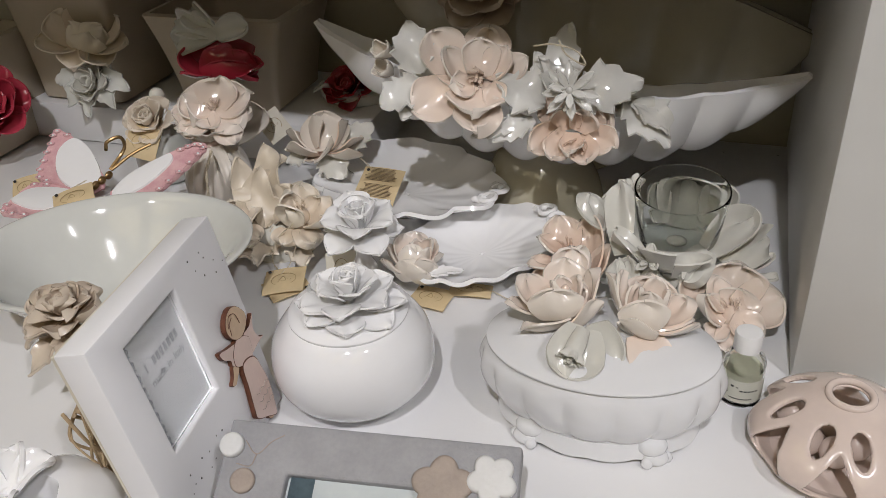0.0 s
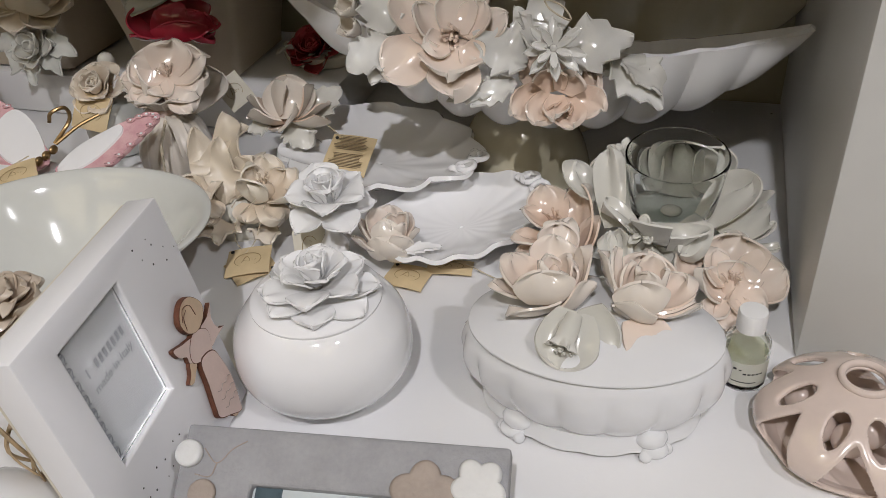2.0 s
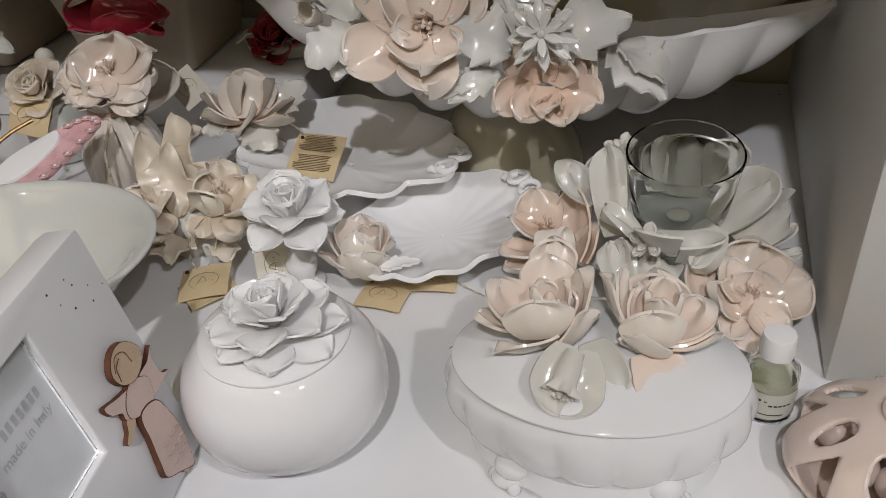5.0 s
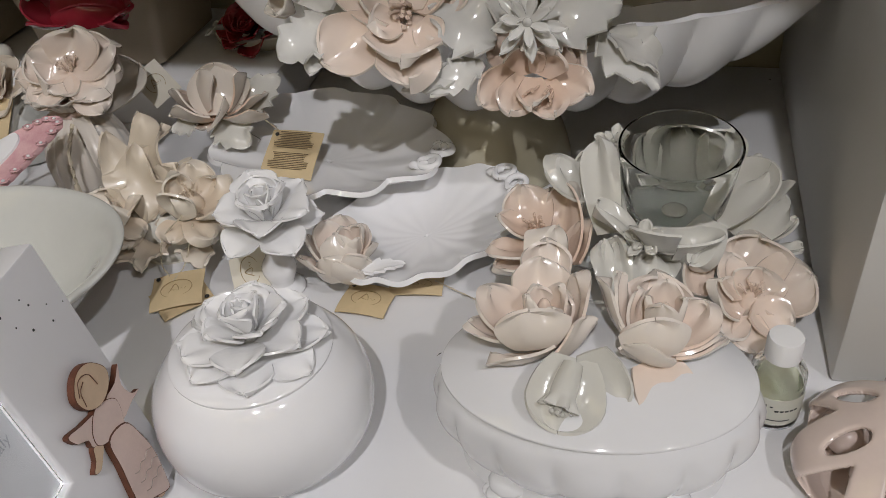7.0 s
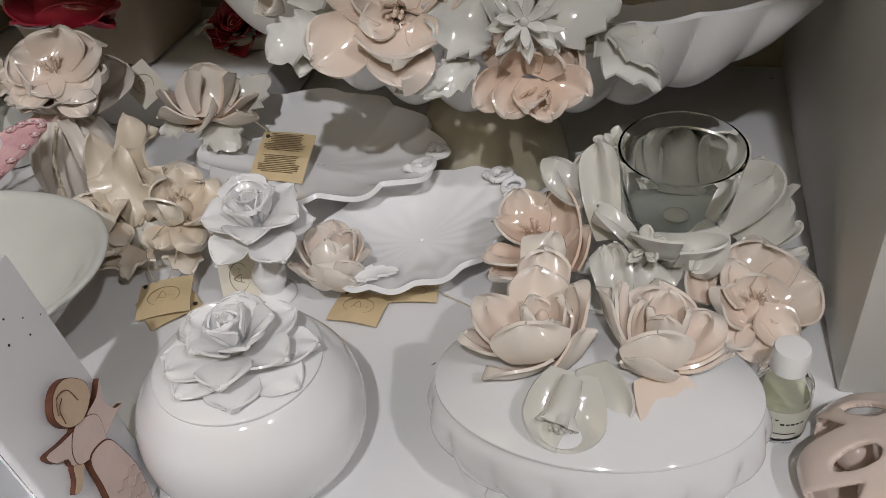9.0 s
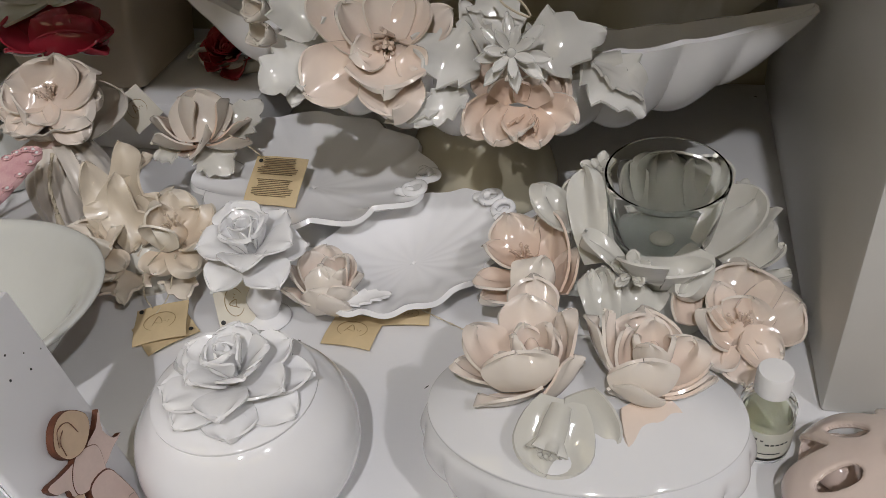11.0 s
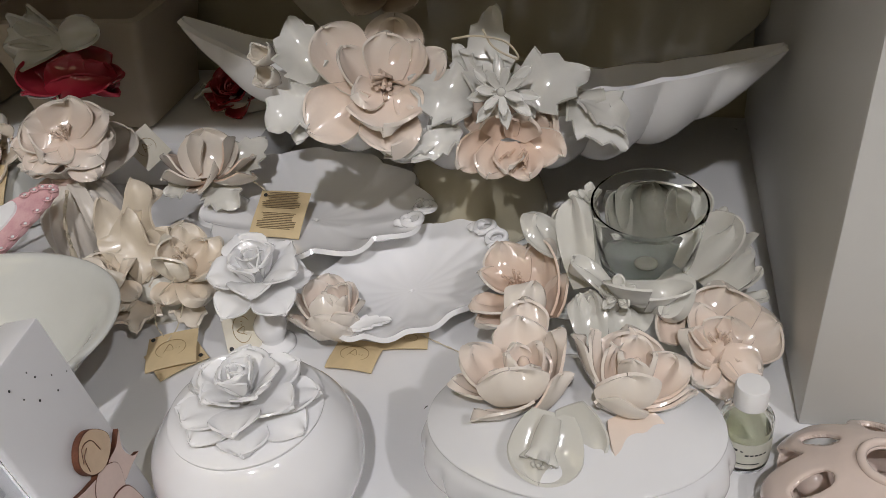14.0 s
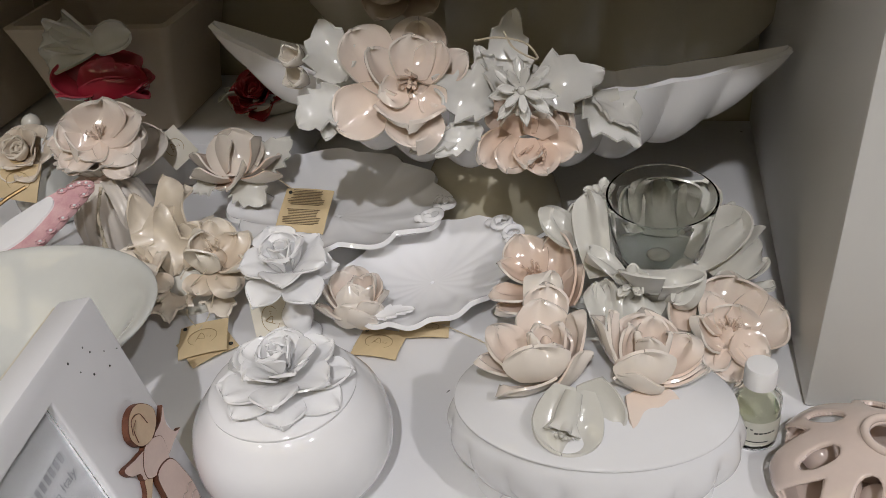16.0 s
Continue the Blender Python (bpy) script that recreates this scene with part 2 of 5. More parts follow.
def smooth_profile(pts, n=28):
    """Catmull-Rom through (r, z) points."""
    out, P = [], [np.array(p, float) for p in pts]
    P = [2 * P[0] - P[1]] + P + [2 * P[-1] - P[-2]]
    segs = len(P) - 3
    for i in range(segs):
        a, b, c, d = P[i : i + 4]
        k = max(2, n // segs)
        for s in range(k):
            t = s / k
            q = 0.5 * (2 * b + (c - a) * t + (2 * a - 5 * b + 4 * c - d) * t * t + (3 * b - a - 3 * c + d) * t ** 3)
            out.append((max(1e-5, q[0]), q[1]))
    out.append(tuple(P[-2]))
    return out


def box(sx, sy, sz, bevel=0.0, seg=2):
    bm = bmesh.new()
    bmesh.ops.create_cube(bm, size=1)
    bmesh.ops.scale(bm, vec=(sx, sy, sz), verts=bm.verts)
    if bevel:
        bmesh.ops.bevel(bm, geom=bm.edges[:], offset=bevel, segments=seg, affect="EDGES", profile=0.5)
    return bm


def tube(points, r, seg=8, taper=None, twist=False):
    """A round cord through points."""
    P = [Vector(p) for p in points]
    Q = []
    n = max(3, len(P) * 5)
    A = [P[0] * 2 - P[1]] + P + [P[-1] * 2 - P[-2]]
    for s in range(n + 1):
        x = s / n * (len(P) - 1)
        i = min(int(x), len(P) - 2)
        t = x - i
        a, b, c, d = A[i : i + 4]
        Q.append(0.5 * (2 * b + (c - a) * t + (2 * a - 5 * b + 4 * c - d) * t * t + (3 * b - a - 3 * c + d) * t ** 3))
    verts, faces = [], []
    side = Vector((0.3, 0.5, 0.8))
    for i, q in enumerate(Q):
        d = (Q[min(i + 1, n)] - Q[max(i - 1, 0)]).normalized()
        x = d.cross(side)
        x = x.normalized() if x.length > 1e-6 else Vector((1, 0, 0))
        y = d.cross(x)
        rr = r * (1 + ((taper - 1) * i / n if taper else 0))
        for k in range(seg):
            a = 2 * math.pi * k / seg + (i * 0.9 if twist else 0)
            bulge = 1 + (0.28 * math.cos(2 * 2 * math.pi * k / seg) if twist else 0)
            verts.append(tuple(q + (x * math.cos(a) + y * math.sin(a)) * rr * bulge))
    for i in range(n):
        for k in range(seg):
            l = (k + 1) % seg
            faces.append((i * seg + k, i * seg + l, (i + 1) * seg + l, (i + 1) * seg + k))
    faces.append(tuple(reversed(range(seg))))
    faces.append(tuple(range(n * seg, (n + 1) * seg)))
    return verts, faces, None


def join(*meshes):
    verts, faces = [], []
    for v, f, _ in meshes:
        k = len(verts)
        verts += list(v)
        faces += [tuple(i + k for i in q) for q in f]
    return verts, faces, None


def blob(x, y, z, rx, ry, rz, seg=10, rings=7):
    v, f, _ = lathe([(max(1e-5, math.sin(math.pi * i / rings)), -math.cos(math.pi * i / rings)) for i in range(rings + 1)], seg)
    return [(x + a * rx, y + b * ry, z + c * rz) for a, b, c in v], f, None


def petal(L, W, a0, a1, cup=0.35, ruffle=0.05, tip=0.0, th=0.0014, rng=random, curl=0.0, nu=12, nv=11, notch=0.0, base=0.25, widest=0.68):
    """A petal from the origin outwards along x: it leaves at a0 degrees over the horizontal and ends at a1. cup: how far the sides rise."""
    ph1, ph2, amp = rng.uniform(0, 6.28), rng.uniform(0, 6.28), rng.uniform(0.7, 1.3)
    steps = 24
    line, x, z = [(0.0, 0.0)], 0.0, 0.0
    for i in range(steps):
        a = radians(a0 + (a1 - a0) * (i + 0.5) / steps)
        x, z = x + L / steps * math.cos(a), z + L / steps * math.sin(a)
        line.append((x, z))

    def f(u, v):
        u = 1 - (1 - u) ** 1.9
        s = 2 * v - 1
        if u < widest:
            w = base + (1 - base) * math.sin(0.5 * math.pi * u / widest) ** 0.9
        else:
            k = (u - widest) / (1 - widest)
            w = (1 - tip) * math.sqrt(max(0.0, 1 - k ** 2.8)) + tip * (1 - k ** 1.7) ** 0.75 + 0.015
        uu = u - notch * (1 - abs(s)) ** 2 * u ** 6 + 0.07 * tip * (1 - abs(s)) ** 2 * u ** 4
        q = max(0.0, uu) * steps
        i = min(int(q), steps - 1)
        t = q - i
        px, pz = line[i][0] + (line[i + 1][0] - line[i][0]) * t, line[i][1] + (line[i + 1][1] - line[i][1]) * t
        a = radians(a0 + (a1 - a0) * min(u, 1))
        lift = cup * W * 0.5 * (s * w) ** 2 * (0.5 + 0.5 * u)
        wave = ruffle * W * u * u * (math.sin(3.1 * s * amp + ph1) * abs(s) + 0.5 * math.sin(6.3 * s + ph2)) - curl * W * u ** 5
        off = lift + wave
        half = 0.5 * W * w * (1 - 0.12 * cup * s * s)
        return (px - math.sin(a) * off, s * half, pz + math.cos(a) * off)

    return sheet(f, nu, nv, th)


def flower(parent, m, layers, material, seed, name="flower", label="", stamens=0, stamen_material=None, heart=0.004, ruffle=0.06):
    """One blossom: a heart with stamens, and its petals round it. layers: count, length, width, a0, a1, cup, start turn, base radius, base height, tip."""
    rng = random.Random(seed)
    bits = [blob(0, 0, heart * 0.9, heart * 0.8, heart * 0.8, heart * 1.5, 14, 10)]
    for k in range(stamens):
        a, r = rng.uniform(0, 6.28), rng.uniform(0.2, 1.0) * heart * 1.3
        h = heart * rng.uniform(1.2, 2.2)
        bits.append(tube([(r * 0.5 * math.cos(a), r * 0.5 * math.sin(a), 0), (r * math.cos(a), r * math.sin(a), h * 0.6), (r * 1.5 * math.cos(a + 0.3), r * 1.5 * math.sin(a + 0.3), h)], heart * 0.14, 5))
        bits.append(blob(r * 1.5 * math.cos(a + 0.3), r * 1.5 * math.sin(a + 0.3), h, heart * 0.24, heart * 0.24, heart * 0.2, 6, 4))
    core = part(name, join(*bits), stamen_material or material, parent, label, m)
    for count, L, W, a0, a1, cup, turn, r0, z0, tip in layers:
        for k in range(count):
            a = turn + 360 * k / count + rng.uniform(-7, 7)
            s = rng.uniform(0.92, 1.08)
            mesh = petal(L * s, W * rng.uniform(0.94, 1.08), a0 + rng.uniform(-5, 5), a1 + rng.uniform(-9, 9), cup * rng.uniform(0.8, 1.2), ruffle, tip, 0.0010, rng, curl=rng.uniform(-0.02, 0.10))
            mm = pose(0, 0, z0, 0, 0, a) @ pose(r0, 0, 0, rng.uniform(-6, 6), rng.uniform(-4, 4), rng.uniform(-4, 4))
            part("petal", mesh, material, core, "", mm)
    return core


def along(root, tip, face):
    """A pose at root whose x axis runs to tip and whose z axis leans to face; and the way's length."""
    a, b = Vector(root) * 0.001, Vector(tip) * 0.001
    x = (b - a).normalized()
    y = Vector(face).cross(x).normalized()
    z = x.cross(y)
    m = Matrix((x, y, z)).transposed().to_4x4()
    m.translation = a
    return m, (b - a).length


def bloom(parent, inv, centre, petals, material, under, seed, name, label, base=0.010, stamens=0, pistil=0.0, ruffle=0.13, wide=1.0, point=0.2, cup=0.42):
    """A hand-modelled blossom about a centre. petals: root, tip (mm from the centre), width in mm, the way its hollow side looks, bend."""
    rng = random.Random(seed)
    bits = [blob(0, 0, -base * 0.55, 0.0065, 0.0065, base * 0.62, 16, 10)]
    if pistil:
        bits.append(blob(0, 0.001, pistil * 0.6, pistil * 0.5, pistil * 0.5, pistil, 14, 10))
    for k in range(stamens):
        a, r, h = rng.uniform(0, 6.28), rng.uniform(0.001, 0.0045), rng.uniform(0.004, 0.008)
        c, q = math.cos(a) * r, math.sin(a) * r
        bits.append(tube([(c * 0.4, q * 0.4, -0.003), (c, q - 0.002, h * 0.5), (c * 1.6, q * 1.6 - 0.003, h)], 0.0005, 5))
        bits.append(blob(c * 1.6, q * 1.6 - 0.003, h, 0.0009, 0.0009, 0.0008, 7, 5))
    core = part(name, join(*bits), material, parent, label, inv @ pose(*centre))
    for root, tip, w, face, bend in petals:
        m, length = along(root, tip, face)
        b = abs(radians(bend))
        mesh = petal(length * b / math.sin(b), w * 0.00118 * wide, -bend, bend, cup if bend > 0 else cup * 0.45, ruffle * rng.uniform(0.7, 1.4), point * rng.uniform(0.0, 2.0), 0.0013, rng, curl=rng.uniform(0.0, 0.05) * (1 if bend > 0 else 0), base=0.58, widest=rng.uniform(0.56, 0.66), nu=14, nv=13)
        part("petal", mesh, material, core, "", m, under=under)
    if pistil:
        for k in range(4):
            a = 2 * math.pi * (k + rng.uniform(-0.15, 0.15)) / 4 + seed
            c, q = math.cos(a), math.sin(a)
            m, length = along((3 * c, 3 * q - 1, -5), (7 * c, 7 * q + 2, 9 + 2 * (k % 2)), (-c, -q, 0.2))
            part("petal", petal(length * 1.1, length * 0.85, -24, 24, 0.5, 0.08, 0.15, 0.0012, rng, base=0.5, widest=0.6), material, core, "", m, under=under)
    return core


def spray(parent, inv, centre, leaves, material, seed, name="leaf", ruffle=0.16, teeth=4):
    """Leaves set one by one: root, tip (mm from the centre), width in mm, the way the upper side looks, arch."""
    for k, (root, tip, w, face, bend) in enumerate(leaves):
        m, length = along(root, tip, face)
        part(name, leaf_mesh(length * 1.03, w * 0.00115, seed + k, start=bend, bend=-bend, cup=0.16, teeth=teeth, ruffle=ruffle), material, parent, "", inv @ pose(*centre) @ m)


def facing(x, y, z, nx, ny, nz, spin=0.0):
    """A pose at a point whose z axis points along n."""
    q = Vector((nx, ny, nz)).normalized().to_track_quat("Z", "Y").to_matrix().to_4x4()
    return Matrix.Translation((x, y, z)) @ q @ pose(0, 0, 0, 0, 0, spin)


def leaf_mesh(L, W, seed, bend=-15, start=15, cup=0.25, teeth=4, ruffle=0.10, th=0.0014, fold=0.0):
    """A leaf along x with lobed, toothed sides, a mid rib and a wavy lip."""
    rng = random.Random(seed)
    ph = rng.uniform(0, 6.28)

    def f(u, v):
        s = 2 * v - 1
        w = (math.sin(math.pi * min(1, u * 0.93 + 0.06)) ** 0.75) * (1 - 0.30 * u)
        saw = 1 + 0.40 * (((u * teeth) % 1.0) ** 1.5 - 0.4) * max(0.0, abs(s) - 0.4) * 1.6
        a = radians(start + (bend - start) * u)
        x = L * u * math.cos(radians((start + bend) / 2 * 0.6))
        z = L * (math.sin(radians(start)) * u + (math.sin(radians(bend)) - math.sin(radians(start))) * u * u / 2)
        off = cup * W * 0.5 * s * s * w + ruffle * W * 0.5 * abs(s) * math.sin(9 * u + ph + (2 if s > 0 else 0)) + 0.02 * W * math.exp(-(s * 6) ** 2) * (1 - u)
        return (x - math.sin(a) * off, 0.5 * W * w * saw * s, z + math.cos(a) * off)

    return sheet(f, 29, 11, th)


def leaf(parent, m, L, W, material, seed, name="leaf", **kw):
    return part(name, leaf_mesh(L, W, seed, **kw), material, parent, "", m)


def rose_layers(R, H=1.0, tip=0.0):
    return [
        (6, R * 1.00, R * 1.00, 0, 34, 0.45, 0, R * 0.12, -R * 0.02, tip),
        (5, R * 0.84, R * 0.92, 24, 58, 0.55, 25, R * 0.10, R * 0.08, tip),
        (5, R * 0.70, R * 0.78, 46, 80, 0.70, 5, R * 0.08, R * 0.12, tip),
        (4, R * 0.50, R * 0.56, 70, 82, 0.8, 40, R * 0.05, R * 0.16, tip),
        (3, R * 0.40, R * 0.42, 82, 98, 1.0, 10, R * 0.03, R * 0.2, tip),
    ]


def magnolia_layers(R):
    return [
        (5, R * 1.20, R * 0.98, -8, 64, 0.52, 0, R * 0.10, 0, 0.06),
        (4, R * 1.12, R * 0.88, 26, 86, 0.56, 40, R * 0.10, R * 0.04, 0.06),
        (3, R * 0.74, R * 0.62, 48, 104, 0.66, 15, R * 0.08, R * 0.06, 0.0),
    ]


# ---- structure ----
def slab(name, x0, x1, y0, y1, z0, z1, material, label, category, bevel=0.0015):
    bm = box(x1 - x0, y1 - y0, z1 - z0, bevel)
    bmesh.ops.translate(bm, vec=((x0 + x1) / 2, (y0 + y1) / 2, (z0 + z1) / 2), verts=bm.verts)
    return tagged(part(name, bm, material, None), label, category, kind="structure")


slab("floor", -0.95, 0.62, -0.33, 0.322, -0.025, 0.0, SHELF, "white melamine display shelf board, lightly scuffed", "shelf")
slab("wall_right", 0.2215, 0.62, -0.008, 0.322, 0.0005, 0.355, PANEL, "off-white painted side pillar of the niche", "wall", 0.002)
slab("wall_back", -0.95, 0.62, 0.3225, 0.345, -0.025, 0.42, BACK, "back panel of the niche, shade put into its olive colour", "wall")
slab("wall_left", -0.972, -0.9505, -0.33, 0.345, -0.025, 0.42, PANEL, "off-white side panel closing the niche", "wall")
# unseen board, added to keep the spots off the back of the niche
slab("ceiling", -0.95, 0.62, -0.084, 0.322, 0.3555, 0.375, SHELF, "unseen white board added over the display to shade its back", "shelf")
slab("room_floor", -2.6, 2.6, -3.2, 0.7, -0.94, -0.9, WOODFLOOR, "brown shop floor below the display", "floor")
slab("room_ceiling", -2.6, 2.6, -3.2, 0.7, 2.0, 2.04, ROOM, "pale shop ceiling with spots", "ceiling")
slab("room_wall_behind", -2.6, 2.6, -3.24, -3.2, -0.9, 2.0, ROOM, "plain warm-white shop wall", "wall")
slab("room_wall_left", -2.64, -2.6, -3.2, 0.7, -0.9, 2.0, ROOM, "plain warm-white shop wall", "wall")
slab("room_wall_right", 2.6, 2.64, -3.2, 0.7, -0.9, 2.0, ROOM, "plain warm-white shop wall", "wall")
slab("room_wall_front", -2.6, 2.6, 0.7, 0.74, -0.9, 2.0, ROOM, "plain warm-white shop wall", "wall")
slab("base_cabinet", -0.97, 0.62, -0.31, 0.30, -0.9, -0.0255, PANEL, "off-white cabinet under the display shelf", "cabinet")

GLOW_SPOT, GLOW_FILL = lamp_glow(60), lamp_glow(1.35)


def ceiling_spot(x, y, z, aim):
    d = (Vector((x, y, z)) - Vector(aim)).normalized()
    ob = thing("ceiling_spot", "small black ceiling spot lamp, switched on", "spot lamp", facing(x + d.x * 0.03, y + d.y * 0.03, z + d.z * 0.03, d.x, d.y, d.z), "ceiling spots")
    part("housing", lathe([(0.045, 0.0), (0.05, 0.01), (0.05, 0.09), (0.02, 0.1)], 20), LAMP_METAL, ob)
    part("bulb", lathe([(0.0005, -0.004), (0.02, -0.003), (0.02, -0.001)], 16), GLOW_SPOT, ob, "glowing lens")
    part("stem", tube([(0, 0, 0.1), tuple((Matrix(ob.matrix_world).inverted() @ Vector((x, y, 2.0))))], 0.008), LAMP_METAL, ob)


for place in (KEY, SIDE, LEFT):
    ceiling_spot(*place, (0, 0, 0.03))


# unseen glowing panels, added to lift and warm the ambient light
def fill_panel(x, y):
    ob = thing("fill_light", "unseen square glowing panel added as warm fill light", "ceiling light", pose(x, y, 1.985), "ceiling panels")
    part("frame", box(0.96, 0.96, 0.03, 0.004), LAMP_METAL, ob)
    part("diffuser", box(0.9, 0.9, 0.02, 0.003), GLOW_FILL, ob, "", pose(0, 0, -0.012))


for px_, py_ in ((-1.3, -2.2), (1.3, -2.2), (-1.3, -0.9), (0.0, -2.4)):
    fill_panel(px_, py_)


# ---- tags ----
def tag_card(x, y, z, nx, ny, nz, spin, w, h, style, cord=None, material=None, label="small kraft paper gift tag with an oval logo"):
    """A folded card tag. style: 'oval' (a plain oval mark) or 'text' (lines too small to read)."""
    ob = thing("gift_tag", label, "tag", facing(x, y, z, nx, ny, nz, spin), "gift tags")
    def bent(u, v):
        return ((u - 0.5) * w, (v - 0.5) * h, 0.0012 * math.sin(u * 3.1) + 0.0007 * math.sin(v * 5))
    part("card", sheet(bent, 9, 9, 0.0005), material or KRAFT, ob)
    if style == "oval":
        v, f, _ = tube([(0.30 * w * math.cos(a * math.pi / 8), 0.24 * h * math.sin(a * math.pi / 8), 0.0018) for a in range(17)], 0.0002, 5)
        part("oval_mark", (v, f, None), PALE_INK, ob)
        part("initial_mark", join(tube([(-0.14 * w, -0.1 * h, 0.0018), (-0.03 * w, 0.13 * h, 0.0018), (0.05 * w, -0.06 * h, 0.0018), (-0.1 * w, -0.02 * h, 0.0018)], 0.00025, 5), tube([(0.06 * w, -0.07 * h, 0.0017), (0.1 * w, 0.0, 0.0017), (0.14 * w, -0.07 * h, 0.0017), (0.18 * w, 0.0, 0.0017)], 0.0002, 5)), PALE_INK, ob)
    else:
        rng = random.Random(4)
        bars = []
        for half in (0, 1):
            for k in range(10):
                yy = (0.42 - 0.44 * half - 0.036 * k) * h
                ww = rng.uniform(0.55, 0.8) * w
                bars.append((ww, yy))
        for ww, yy in bars:
            part("text_bar", box(ww, 0.008 * h * 1.6, 0.0001), INK, ob, "", pose(0, yy, 0.0026))
    part("eyelet", lathe([(0.0006, 0), (0.0013, 0), (0.0013, 0.0004), (0.0006, 0.0004)], 12), DOT, ob, "", pose(-0.38 * w, 0.38 * h, 0.0012))
    if cord:
        inv = Matrix(ob.matrix_world).inverted()
        part("cord", tube([tuple(inv @ Vector(c)) for c in cord], 0.00045, 6, twist=True), STRING, ob)
    return ob


# ---- round jar with a rose on its lid ----
JAR = (-0.0240, -0.085)
jar = thing("round_jar", "white glazed porcelain round jar with a rose-topped lid", "jar", pose(*JAR, 0))
part("body", lathe(smooth_profile([(0.019, 0.0), (0.025, 0.0008), (0.034, 0.006), (0.0450, 0.018), (0.0478, 0.031), (0.0455, 0.045), (0.039, 0.0555), (0.034, 0.0603), (0.0325, 0.0595)], 40), 72, shape=lambda a, z: 1 - 0.010 * math.exp(-((a - 4.75) / 0.035) ** 2)), WHITE, jar)
jar_lid = part("lid", lathe(smooth_profile([(0.0320, 0.0595), (0.0338, 0.0600), (0.0345, 0.0612), (0.0335, 0.0626), (0.025, 0.0655), (0.010, 0.0675), (0.0005, 0.068)], 24), 64), WHITE, jar)
flower(jar, pose(0.002, -0.002, 0.0655, 0, 0, 20), [
    (8, 0.0275, 0.021, 6, 2, 0.12, 0, 0.004, 0.0005, 0.75),
    (6, 0.0235, 0.021, 24, 16, 0.18, 22, 0.004, 0.0035, 0.75),
    (5, 0.0185, 0.020, 46, 38, 0.3, 5, 0.003, 0.006, 0.7),
    (4, 0.0150, 0.017, 62, 70, 0.6, 40, 0.002, 0.008, 0.6),
    (3, 0.012, 0.012, 76, 95, 1.0, 10, 0.001, 0.010, 0.4),
], WHITE_PETAL, 11, "rose", "white rose with pointed petals", stamens=4)

# ---- oval box with magnolias on its lid ----
BOX = pose(0.1170, -0.067, 0, 0, 0, 2)
obox = thing("oval_box", "white glazed oval trinket box with peach flowers on its lid", "box", BOX)
flute = lambda a, z: 1 + (0.062 * abs(math.cos(8 * a)) ** 0.7 - 0.040) * max(0.0, min(1.0, (0.046 - z) / 0.01))
def oval_body():
    prof = smooth_profile([(0.70, 0.0095), (0.77, 0.0103), (0.90, 0.0150), (1.03, 0.0260), (1.068, 0.0355), (1.045, 0.0435), (0.99, 0.0482), (0.96, 0.0495), (0.9, 0.0485)], 32)
    v, f, _ = lathe(prof, 200, 0.0625, 0.0415, flute)
    return v, f, None
part("body", oval_body(), IVORY, obox)
def skirt(u, v):
    a = 2 * math.pi * v
    z = 0.0135 - u * (0.0090 + 0.0016 * abs(math.cos(7 * a)) + 0.0006 * math.cos(4 * a))
    r = 0.82 + 0.05 * u
    return (r * 0.064 * math.cos(a), r * 0.044 * math.sin(a), z)
part("scalloped_skirt", sheet(skirt, 6, 176, 0.003, True), IVORY, obox)
for a in (52, 128, 232, 308):
    c, s = math.cos(radians(a)), math.sin(radians(a))
    fx, fy = 0.88 * 0.064 * c, 0.88 * 0.044 * s
    part("foot", join(blob(fx, fy, 0.0045, 0.0075, 0.0060, 0.0045, 16, 10), blob(fx * 1.04 - 0.006 * s, fy * 1.04 + 0.006 * c, 0.0032, 0.0034, 0.0032, 0.0032), blob(fx * 1.04 + 0.006 * s, fy * 1.04 - 0.006 * c, 0.0032, 0.0034, 0.0032, 0.0032), blob(fx * 0.93, fy * 0.93, 0.011, 0.009, 0.008, 0.006)), IVORY, obox)
box_lid = part("lid", lathe(smooth_profile([(0.93, 0.0492), (1.000, 0.0506), (1.012, 0.0518), (0.985, 0.0530), (0.8, 0.0572), (0.5, 0.0608), (0.15, 0.0628), (0.002, 0.0630)], 32), 96, 0.0625, 0.0415), IVORY, obox)
inv_box = BOX.inverted()
bloom(obox, inv_box, (0.096, -0.064, 0.074), [
    ((-9, -5, -3), (-22, 4, 10), 20, (0.8, -0.3, 0.5), 34),
    ((-10, -4, -7), (-29, -6, 0), 14, (0.3, 0.3, 0.9), 30),
    ((6, -10, -5), (-19, -17, -8), 13, (0.1, 0.7, 0.7), 30),
    ((-1, -14, -3), (-4, -10, 12), 24, (-0.2, 1.0, -0.1), 36),
    ((-2, 5, -6), (-4, 25, 10), 20, (0.2, -0.8, 0.5), 34),
    ((8, -2, -9), (12, 14, 13), 17, (-0.8, -0.3, 0.4), 26),
    ((3, -16, -10), (18, 1, 2), 14, (-0.7, 0.6, 0.4), 28),
    ((-2, 16, -5), (-4, 37, 11), 17, (0.2, -0.8, 0.6), 30),
    ((-1, -6, -4), (-12, -5, 5), 10, (0.6, 0.3, 0.7), 30),
    ((3, 0, -6), (7, 13, 4), 12, (-0.4, -0.6, 0.7), 30),
], PEACH, PEACH_PALE, 21, "magnolia", "peach magnolia with cupped petals", base=0.017, pistil=0.006, wide=1.1)
